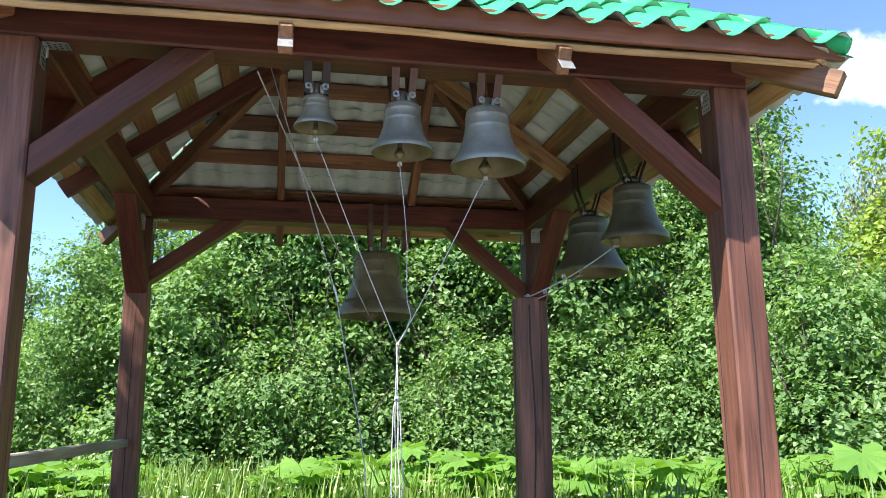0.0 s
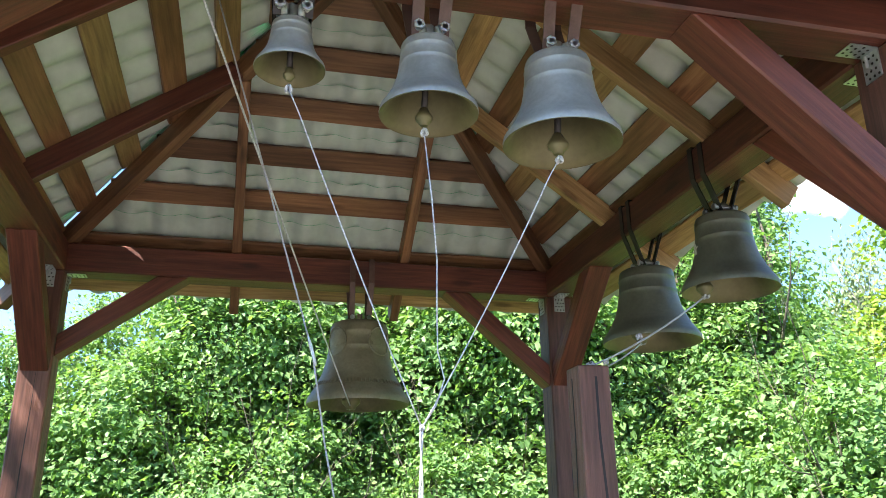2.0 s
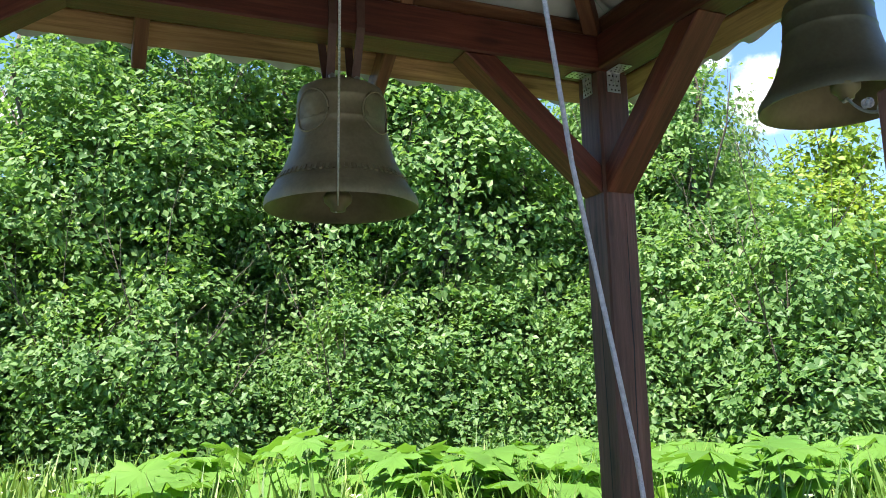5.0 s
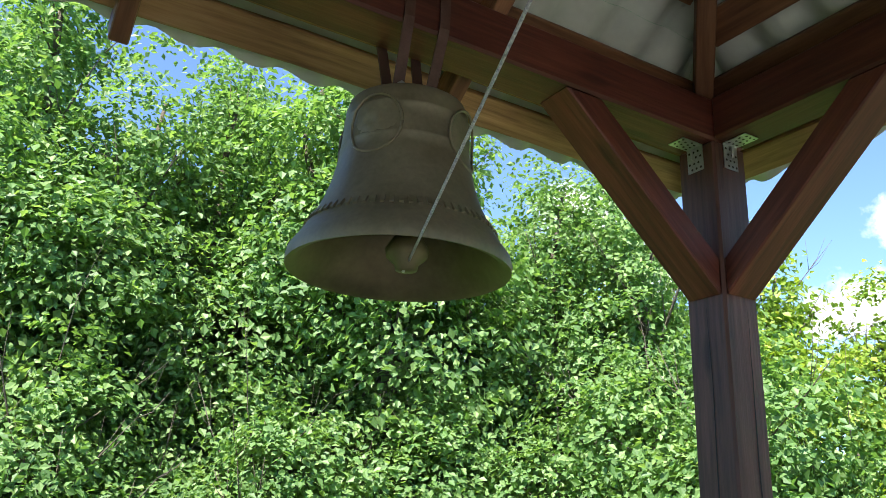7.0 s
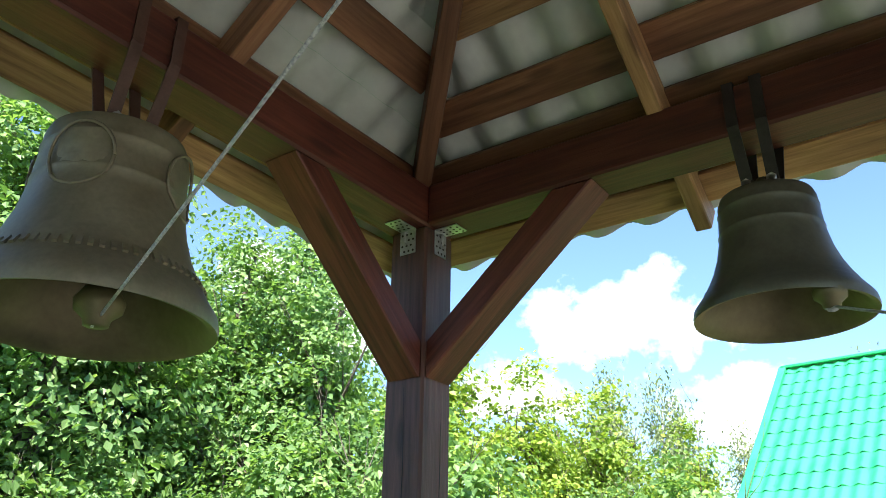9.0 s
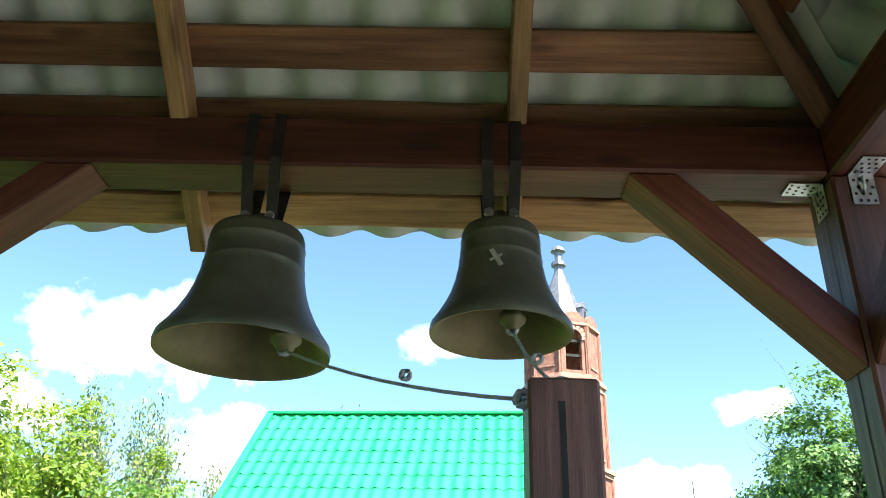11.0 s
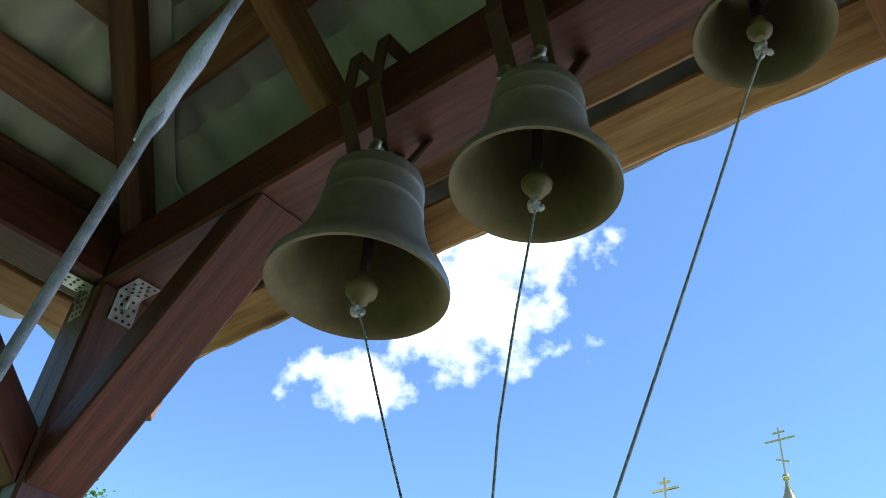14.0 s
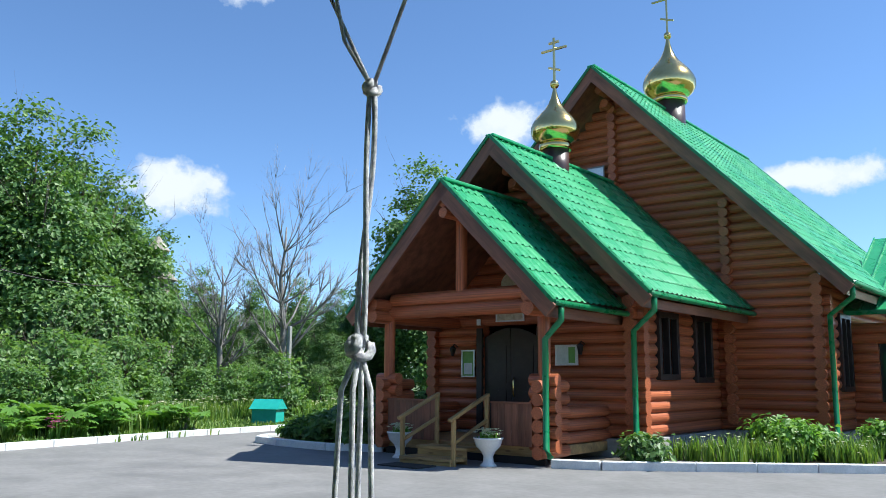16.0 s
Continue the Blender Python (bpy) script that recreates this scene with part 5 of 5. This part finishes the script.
def dome(l, d, base, drum_top, r, ball, tip):
    """A gilded onion dome on a dark drum, with a ball and an eight-pointed cross."""
    o = ch(l, d, 0)
    T = Matrix.Translation(o)
    dm = part("cupola", bmesh.new(), GOLD, church, "gilded onion dome with a cross", Matrix.Translation(ch(l, d, base)))
    bm = bmesh.new()
    capped(bm, [(r * 0.56, base), (r * 0.56, drum_top)], 24, T)
    part("drum", bm, DRUM, dm, "dark brown round drum")
    bm = bmesh.new()
    capped(bm, [(r * 0.64, drum_top), (r * 0.68, drum_top + 0.04), (r * 0.68, drum_top + 0.1), (r * 0.62, drum_top + 0.16)], 24, T)
    part("collar", bm, GOLD, dm)
    H = ball - drum_top - 0.16
    z0 = drum_top + 0.16
    prof = [(0.62, 0.0), (0.8, 0.04), (0.95, 0.11), (1.0, 0.19), (0.985, 0.26), (0.9, 0.34), (0.76, 0.42), (0.58, 0.5), (0.4, 0.58), (0.26, 0.67), (0.16, 0.77), (0.09, 0.88), (0.05, 1.0)]
    bm = bmesh.new()
    rings = []
    for q, z in prof:
        ring_ = []
        for i in range(48):
            a = 2 * math.pi * i / 48
            k = q * r * (1 + (0.018 if (i + int(z * 26)) % 2 else -0.012) * (1 if 0.1 < z < 0.8 else 0))
            ring_.append(bm.verts.new(o + Vector((k * math.cos(a), k * math.sin(a), z0 + H * z))))
        rings.append(ring_)
    for a, b in zip(rings, rings[1:]):
        for i in range(48):
            bm.faces.new((a[i], a[(i + 1) % 48], b[(i + 1) % 48], b[i])).smooth = True
    part("onion", bm, GOLD, dm)
    bm = bmesh.new()
    bmesh.ops.create_uvsphere(bm, u_segments=16, v_segments=10, radius=0.075 + r * 0.04, matrix=Matrix.Translation(o + Vector((0, 0, ball))))
    part("ball", bm, GOLD, dm, "", None, True)
    hgt = tip - ball
    cr = part("cross", bmesh.new(), GOLD, dm, "gilded eight-pointed cross", Matrix.Translation(ch(l, d, ball)))
    t = 0.045
    timber("cross_bar", ch(l, d, ball), ch(l, d, tip), t, t, GOLD, cr, "", (0, 1, 0), 0.004)
    for zz, w, sl in ((0.9, 0.12, 0.0), (0.75, 0.3, 0.0), (0.33, 0.13, 0.05)):
        timber("cross_bar", ch(l - w * hgt * 1.0, d, ball + hgt * zz - sl * hgt), ch(l + w * hgt * 1.0, d, ball + hgt * zz + sl * hgt), t, t, GOLD, cr, "", None, 0.004)


dome(LC, 3.5, 5.2, 5.98, 0.5, 7.42, 8.45)
dome(LC - 0.05, 9.25, 7.3, 8.55, 0.68, 10.45, 11.85)


def board(name, l, d, z, w, hgt, mat, label, frame_mat=None):
    b = part(name, bmesh.new(), mat, church, label, Matrix.Translation(ch(l, d, z)))
    timber("panel", ch(l - w / 2, d, z), ch(l + w / 2, d, z), 0.02, hgt, mat, b, "", None, 0.002)
    if frame_mat:
        for du, dz, ww, hh in ((0, hgt / 2, w + 0.04, 0.03), (0, -hgt / 2, w + 0.04, 0.03), (-w / 2, 0, 0.03, hgt), (w / 2, 0, 0.03, hgt)):
            timber("frame_strip", ch(l + du - ww / 2, d - 0.015, z + dz), ch(l + du + ww / 2, d - 0.015, z + dz), 0.02, hh, frame_mat, b, "", None, 0.002)
    return b


PAPER = plain("notice_paper", (0.55, 0.62, 0.58), (0.72, 0.76, 0.72), 0.6, 0, 9, 0.02)
GREENPAPER = plain("green_notice", (0.12, 0.33, 0.06), (0.2, 0.42, 0.09), 0.5, 0, 9, 0.02)
ICON = plain("gilt_icon_board", (0.45, 0.36, 0.22), (0.74, 0.66, 0.48), 0.4, 0, 14, 0.02)
b = board("notice_board", 2.95, 2.26, 1.62, 0.3, 0.5, GREENPAPER, "green notice board with a white sheet", ZINC)
timber("sheet", ch(2.85, 2.245, 1.52), ch(3.05, 2.245, 1.52), 0.008, 0.22, PAPER, b, "", None, 0.001)
b = board("notice_board", 0.72, 2.26, 1.76, 0.44, 0.34, PAPER, "pale notice board with printed sheets", ZINC)
timber("sheet", ch(0.55, 2.245, 1.76), ch(0.68, 2.245, 1.76), 0.008, 0.28, GREENPAPER, b, "", None, 0.001)
board("icon_board", 1.95, 2.26, 2.55, 0.62, 0.26, ICON, "framed painted board over the door", PORCELAIN)
board("number_plate", 2.7, 2.26, 2.42, 0.09, 0.12, PORCELAIN, "small white plate")
bm = bmesh.new()
N = 10
pts = [ch(1.9 + 0.26 * math.cos(math.pi * i / N), 2.25, 3.1 + 0.26 * math.sin(math.pi * i / N)) for i in range(N + 1)]
prism(bm, pts, ch(0, 0.03) - ch(0, 0))
part("arched_board", bm, ICON, church, "half-round painted board in the porch gable")
board("vent_plate", 2.05, 5.95, 6.05, 0.42, 0.3, ZINC, "small grey vent plate in the gable", TIN)
for l0 in (3.25, 0.38):
    lamp_ = part("wall_lamp", bmesh.new(), IRON, church, "dark wall lantern", Matrix.Translation(ch(l0, 2.25, 1.85)))
    bm = bmesh.new()
    tube(bm, [ch(l0, 2.3, 1.95), ch(l0, 2.18, 2.0), ch(l0, 2.14, 1.95)], 0.012, 6)
    part("arm", bm, IRON, lamp_)
    bm = bmesh.new()
    capped(bm, [(0.03, 1.76), (0.06, 1.9), (0.07, 1.92), (0.02, 1.97)], 8, Matrix.Translation(ch(l0, 2.14)))
    part("lantern", bm, IRON, lamp_)
# the annexe behind
annexe = thing("annexe", ch(-4.6, 9.4), "log annexe with a green standing-seam roof", "building")
for i in range(11):
    z = 0.4 + i * PITCH
    for a, b in (((-5.6, 8.0), (-4.6, 8.0)), ((-4.1, 8.0), (-3.75, 8.0)), ((-3.2, 8.0), (-2.7, 8.0))) if 2 < i < 9 else (((-5.6, 8.0), (-2.7, 8.0)),):
        log(ch(*a, z), ch(*b, z), LR, annexe)
for u in (-4.35, -3.47):
    timber("pane", ch(u - 0.28, 8.02, 1.5), ch(u + 0.28, 8.02, 1.5), 0.03, 1.3, GLASS_DARK, annexe, "white framed window")
bm = bmesh.new()
prism(bm, [ch(-6.0, 7.5, 2.75), ch(-2.7, 7.5, 2.75), ch(-2.7, 10.9, 4.7), ch(-6.0, 10.9, 4.7)], Vector((0, 0, -0.08)))
bmesh.ops.recalc_face_normals(bm, faces=bm.faces)
part("roof", bm, SHEET_GREEN_OLD, annexe)
for i in range(12):
    u = -6.0 + i * 0.3
    timber("seam", ch(u, 7.5, 2.77), ch(u, 10.9, 4.72), 0.03, 0.05, SHEET_GREEN_OLD, annexe, "", None, 0.003)
timber("gutter", ch(-6.0, 7.46, 2.7), ch(-2.7, 7.46, 2.7), 0.1, 0.1, GREEN_TRIM, annexe, "", None, 0.02)

# ---- yard: asphalt, kerbs, beds ----
UNSEEN_FLOOR = plain("unseen_dark_floor", (0.09, 0.075, 0.055), (0.17, 0.145, 0.11), 0.95, 0, 3, 0.6, 0.02)
def sheet(name, pts, z, mat, label, cat):
    bm = bmesh.new()
    prism(bm, [Vector((p.x, p.y, z)) for p in pts], Vector((0, 0, -0.2)))
    bmesh.ops.recalc_face_normals(bm, faces=bm.faces)
    return tagged(part(name, bm, mat, None), label, cat, "", "structure")


yard = [Vector((-14, -2.6, 0)), Vector((2.6, -2.6, 0)), Vector((8.2, -2.4, 0)), ch(7.6, -8.0), ch(8.42, -4.08), ch(9.08, -0.35), ch(9.35, 3.0), ch(9.8, 7.0), ch(10.5, 14.0), ch(8.0, 16.0), ch(7.0, 6.0), ch(4, 5), ch(-4, 6), ch(-20, 6), ch(-22, -6)]
# dark ground out of view, added to cut light bounced up into the shelter
sheet("bare_earth", [Vector((-2.2, -2.6, 0)), Vector((2.6, -2.6, 0)), Vector((2.6, 2.2, 0)), Vector((-2.2, 2.2, 0))], 0.01, UNSEEN_FLOOR, "unseen dark ground added under the shelter to cut bounced light", "earth")
sheet("road", yard, 0.02, ASPHALT, "pale worn asphalt yard", "asphalt")


def kerb_line(pts, closed=False, hgt=0.13, w=0.13):
    k = thing("kerb", pts[0], "whitewashed concrete kerb", "kerb")
    for a, b in zip(pts, pts[1:]):
        n = max(1, int(round((b - a).length / 1.0)))
        for i in range(n):
            p, q = a.lerp(b, i / n), a.lerp(b, (i + 1) / n)
            dr = (q - p).normalized() * 0.004
            timber("kerb_stone", p + dr + Vector((0, 0, hgt / 2)), q - dr + Vector((0, 0, hgt / 2)), w, hgt + 0.04, KERB, k, "", None, 0.012)
    return k


kerb_line([Vector((8.2, -2.4, 0)), ch(7.6, -8.0), ch(8.42, -4.08), ch(9.08, -0.35), ch(9.3, 2.5), ch(9.6, 5.0), ch(10.4, 12.0)])
isl = [ch(3.4, 0.35), ch(4.4, -0.1), ch(5.8, -0.05), ch(6.7, 0.15), ch(7.05, 0.6), ch(7.0, 1.1), ch(6.8, 2.2), ch(6.6, 5.5)]
kerb_line(isl)
kerb_line([ch(-0.2, 0.2), ch(-0.9, 0.45), ch(-2.0, 1.25), ch(-3.4, 2.3), ch(-5.2, 3.6), ch(-8.5, 6.0)])
SOIL = plain("bed_soil", (0.05, 0.04, 0.03), (0.1, 0.08, 0.06), 0.95, 0, 6, 0.8, 0.02)
sheet("bed_soil", isl + [ch(3.9, 5.5)], 0.08, SOIL, "dark soil of the flower bed", "soil")
sheet("bed_soil", [ch(-0.2, 0.3), ch(-0.9, 0.55), ch(-2.0, 1.35), ch(-3.4, 2.4), ch(-5.2, 3.7), ch(-8.5, 6.1), ch(-2.6, 6.0), ch(-0.6, 6.0), ch(-0.55, 2.3)], 0.08, SOIL, "dark soil of the flower bed", "soil")
CURLY = leaves_mesh("crown", LEAF_DARK, 71, [(0, 0, 0.28, 0.42, 0.42, 0.28)], 46, 22, 0.16, 0.09)
BUSH = leaves_mesh("crown", LEAF_BIG, 72, [(0, 0, 0.3, 0.45, 0.45, 0.3), (0.2, 0.1, 0.5, 0.3, 0.3, 0.25)], 60, 24, 0.13, 0.1)
LILY = [tuft_mesh(80 + i, 70, 0.55, 0.3, [LEAF_GRASS, PETAL], 3, 0.014) for i in range(3)]
rd = random.Random(17)


def set_plant(name, me, p, s, label, group, z=0.08):
    o = part(name, None, None, None, "", Matrix.Translation((p.x, p.y, z)) @ Matrix.Rotation(rd.uniform(0, 6.28), 4, "Z") @ Matrix.Diagonal((s, s, s, 1)), False, me)
    tagged(o, label, "plant", group)


for l0, d0, s in ((-1.25, 1.15, 0.75), (4.2, 0.5, 1.1), (5.0, 0.5, 1.0), (5.9, 0.6, 0.8), (4.6, 1.3, 1.2), (5.4, 1.5, 1.2), (6.3, 1.6, 0.9), (3.9, 1.2, 1.1), (6.2, 3, 1.3), (5.4, 3.5, 1.5)):
    set_plant("garden_bush", CURLY, ch(l0, d0), s, "low dark green leafy garden bush", "garden bushes")
for i in range(34):
    l0 = rd.uniform(-6.5, -1.3)
    d0 = 0.75 - (l0 + 1.0) * 0.72 + rd.uniform(0.3, 1.6)
    set_plant("day_lily", LILY[i % 3], ch(l0, d0), rd.uniform(0.5, 0.85), "clump of narrow green leaves with pale flowers", "day lilies")
for i in range(12):
    l0 = rd.uniform(-6.0, -2.0)
    set_plant("garden_bush", BUSH, ch(l0, 1.6 - (l0 + 1.0) * 0.72 + rd.uniform(0.6, 1.8)), rd.uniform(0.6, 0.95), "bright green leafy garden bush", "bright garden bushes")


def urn(l, d):
    u = thing("flower_urn", ch(l, d), "white ceramic urn planted with white flowers", "planter", "flower urns")
    T = Matrix.Translation(ch(l, d, 0.02))
    bm = bmesh.new()
    lathe(bm, [(0.0, 0.0), (0.13, 0.0), (0.13, 0.02), (0.085, 0.06), (0.075, 0.15), (0.11, 0.22), (0.19, 0.3), (0.22, 0.4), (0.235, 0.41), (0.235, 0.43), (0.2, 0.43), (0.18, 0.36), (0.0, 0.35)], 24, T)
    part("bowl", bm, PORCELAIN, u)
    part("flowers", None, None, u, "white petunia flowers", T @ Matrix.Translation((0, 0, 0.36)), False, URN_FLOWERS)


URN_FLOWERS = tuft_mesh(91, 70, 0.16, 0.17, [LEAF_BIG, PETAL], 40, 0.014)
urn(0.62, -0.28)
urn(2.5, -0.2)
timber("door_mat", ch(1.15, -1.1, 0.03), ch(1.95, -1.1, 0.03), 0.45, 0.02, DARK, None, "", None, 0.004)
tagged(bpy.data.objects["door_mat"], "black rubber mat before the steps", "mat")

# the teal box and posts on the far verge
bx = thing("storage_box", ch(11.2, 4.0), "small teal painted box with a pitched lid", "box")
bm = bmesh.new()
o = ch(11.2, 4.0)
box(bm, -0.36, 0.36, -0.26, 0.26, 0.0, 0.46, Matrix.Translation(o) @ pose(0, 0, 0, 0, 0, 20), 0.008)
part("body", bm, TEAL, bx)
bm = bmesh.new()
T = Matrix.Translation(o) @ pose(0, 0, 0, 0, 0, 20)
prism(bm, [T @ Vector((-0.42, -0.32, 0.46)), T @ Vector((-0.42, 0.32, 0.46)), T @ Vector((-0.42, 0.0, 0.72))], T @ Vector((0.42, 0, 0.46)) - T @ Vector((-0.42, 0, 0.46)))
bmesh.ops.recalc_face_normals(bm, faces=bm.faces)
part("lid", bm, TEAL, bx, "lighter teal pitched lid")
pb = thing("marker_post", ch(9.9, 0.6), "short weathered wooden marker post on stones", "post")
timber("stake", ch(9.9, 0.6, 0), ch(9.9, 0.6, 0.62), 0.08, 0.08, WOOD_GREY, pb, "", (0, 1, 0), 0.006)
timber("stone", ch(9.5, 0.65, 0.06), ch(10.2, 0.65, 0.06), 0.2, 0.16, CONCRETE, pb, "", None, 0.03)
pole = thing("pole", (*ring(135.3, 30), 0), "thin pale concrete utility pole", "pole")
timber("shaft", (*ring(135.3, 30), 0), (*ring(135.3, 30), 3.1), 0.12, 0.12, CONCRETE, pole, "", (0, 1, 0), 0.01)
pole = thing("pole", (*ring(105.8, 46), 0), "thin pale concrete utility pole", "pole")
timber("shaft", (*ring(105.8, 46), 0), (*ring(105.8, 46), 10.2), 0.16, 0.16, CONCRETE, pole, "", (0, 1, 0), 0.01)
rope("cable", sag((*ring(112, 27), 5.2), (*ring(124, 29), 4.2), 0.35, 14), 0.018, IRON, "thin dark overhead cable line")
# dark timber turret among the trees
x, y = ring(126.4, 38)
tur = thing("timber_turret", (x, y, 0), "dark weathered timber turret rising among trees", "tower")
bm = bmesh.new()
capped(bm, [(1.0, 0), (0.85, 4.0), (0.62, 4.05), (0.62, 5.4), (0.95, 5.45), (0.5, 5.9), (0.34, 6.0), (0.34, 6.7), (0.55, 6.75), (0.05, 7.4)], 8, Matrix.Translation((x, y, 0)))
for f in bm.faces:
    f.smooth = False
part("shaft", bm, WOOD_GREY, tur)
# shrubs, weeds and flowers on the far verge
VERGE = tree_kind("verge_shrub", "green garden shrub on the far verge", "shrub", LEAF_HEDGE, BARK, 61, 2.1, 0.9, 0.05, 90, 34, 0.13, 0.14, nb=4, group="verge shrubs")


def verge(r, near, far, d0=-8.5, d1=9.0):
    """A place past the far kerb, near to far metres behind it."""
    d = r.uniform(d0, d1)
    l = 8.42 + (d + 4.08) * (0.14 if d > -4.08 else 0.21) + r.uniform(near, far)
    if 1.0 < d < 5.5 and near < 2.1 and far > 4.5:
        l += 2.6
    p = ch(l, d)
    return p.x, p.y


sp_ = []
for i in range(58):
    sp_.append((*verge(rd, 2.0, 11.0), rd.uniform(0.7, 1.3), rd.uniform(0, 6.28)))
plant(VERGE, sp_)
for i in range(70):
    p = Vector((*verge(rd, 0.5, 3.2, -8.5, 1.0), 0))
    set_plant("hogweed", HOG[i % 3], p, rd.uniform(0.45, 0.75), "bright green hogweed with large lobed leaves", "hogweed plants", 0.0)
meadow("verge_grass", "tall verge grass with small white flowers", 1500, lambda r: verge(r, 1.2, 12.0), (22, 0.5, 0.35, [LEAF_GRASS, PETAL], 1, 0.016), 7)
meadow("lawn_grass", "short green verge grass", 1500, lambda r: verge(r, 0.2, 4.0), (16, 0.16, 0.3, [LEAF_GRASS, PETAL], 0, 0.014), 8)
PHLOX = tuft_mesh(95, 40, 0.8, 0.22, [LEAF_BIG, PETAL_PINK], 24, 0.03)
for a, r in ((121.3, 18.5), (121.8, 18.8), (116.5, 20)):
    set_plant("phlox", PHLOX, Vector((*ring(a, r), 0)), 0.6, "clump of pink phlox flowers", "phlox", 0.0)


# ---- clouds, far off ----
m_, n_, l_, b_ = material("cloud", 1.0)
tc = n_.new("ShaderNodeTexCoord")
oi = n_.new("ShaderNodeObjectInfo")
ad = n_.new("ShaderNodeVectorMath")
l_.new(tc.outputs["Object"], ad.inputs[0])
l_.new(oi.outputs["Location"], ad.inputs[1])
nz = noise_at(n_, l_, ad.outputs[0], 0.02, 9, 0.58)
ln = n_.new("ShaderNodeVectorMath")
ln.operation = "LENGTH"
sb = n_.new("ShaderNodeVectorMath")
sb.operation = "SUBTRACT"
sb.inputs[1].default_value = (0.5, 0.5, 0.0)
fl = n_.new("ShaderNodeVectorMath")
fl.operation = "MULTIPLY"
fl.inputs[1].default_value = (1, 1, 0)
l_.new(tc.outputs["Generated"], fl.inputs[0])
l_.new(fl.outputs[0], sb.inputs[0])
l_.new(sb.outputs[0], ln.inputs[0])
fall = n_.new("ShaderNodeMapRange")
fall.inputs["From Min"].default_value, fall.inputs["From Max"].default_value = 0.08, 0.5
fall.inputs["To Min"].default_value, fall.inputs["To Max"].default_value = 0.27, -0.4
l_.new(ln.outputs["Value"], fall.inputs[0])
sm = n_.new("ShaderNodeMath")
l_.new(nz, sm.inputs[0])
l_.new(fall.outputs[0], sm.inputs[1])
al = ramp(n_, l_, sm.outputs[0], [(0.48, (0, 0, 0)), (0.64, (0.95, 0.95, 0.95))])
em = n_.new("ShaderNodeEmission")
l_.new(ramp(n_, l_, sm.outputs[0], [(0.5, (0.75, 0.83, 0.95)), (0.72, (1, 1, 1))]), em.inputs[0])
em.inputs[1].default_value = CLOUD
tr = n_.new("ShaderNodeBsdfTransparent")
mx = n_.new("ShaderNodeMixShader")
l_.new(al, mx.inputs[0])
l_.new(tr.outputs[0], mx.inputs[1])
l_.new(em.outputs[0], mx.inputs[2])
l_.new(mx.outputs[0], n_["Material Output"].inputs["Surface"])
for az, el, w, hgt in ((137, 33, 26, 13), (142, 37.5, 18, 9), (130, 27, 12, 8), (127.3, 12.6, 11, 7), (150, 17.5, 10, 7), (67.5, 18.5, 20, 12), (75, 12, 14, 9), (47, 18, 10, 8), (103.5, 10.5, 14, 6), (110.5, 15.5, 7, 4), (40, 21.5, 12, 8), (60, 14, 12, 8), (-8, 17, 16, 8), (170, 13, 14, 4), (88, 20, 8, 5)):
    R = 900.0
    p = Vector((math.sin(radians(az)) * math.cos(radians(el)), math.cos(radians(az)) * math.cos(radians(el)), math.sin(radians(el)))) * R
    hx, hy = R * math.tan(radians(w * 0.65)), R * math.tan(radians(hgt * 0.6))
    bm = bmesh.new()
    v = [bm.verts.new(q) for q in ((-hx, -hy, 0), (hx, -hy, 0), (hx, hy, 0), (-hx, hy, 0))]
    bm.faces.new(v)
    tagged(part("backdrop", bm, m_, None, "", look(p, (0, 0, 1.5))), "white fair-weather cloud in the blue sky", "cloud", "", "structure")
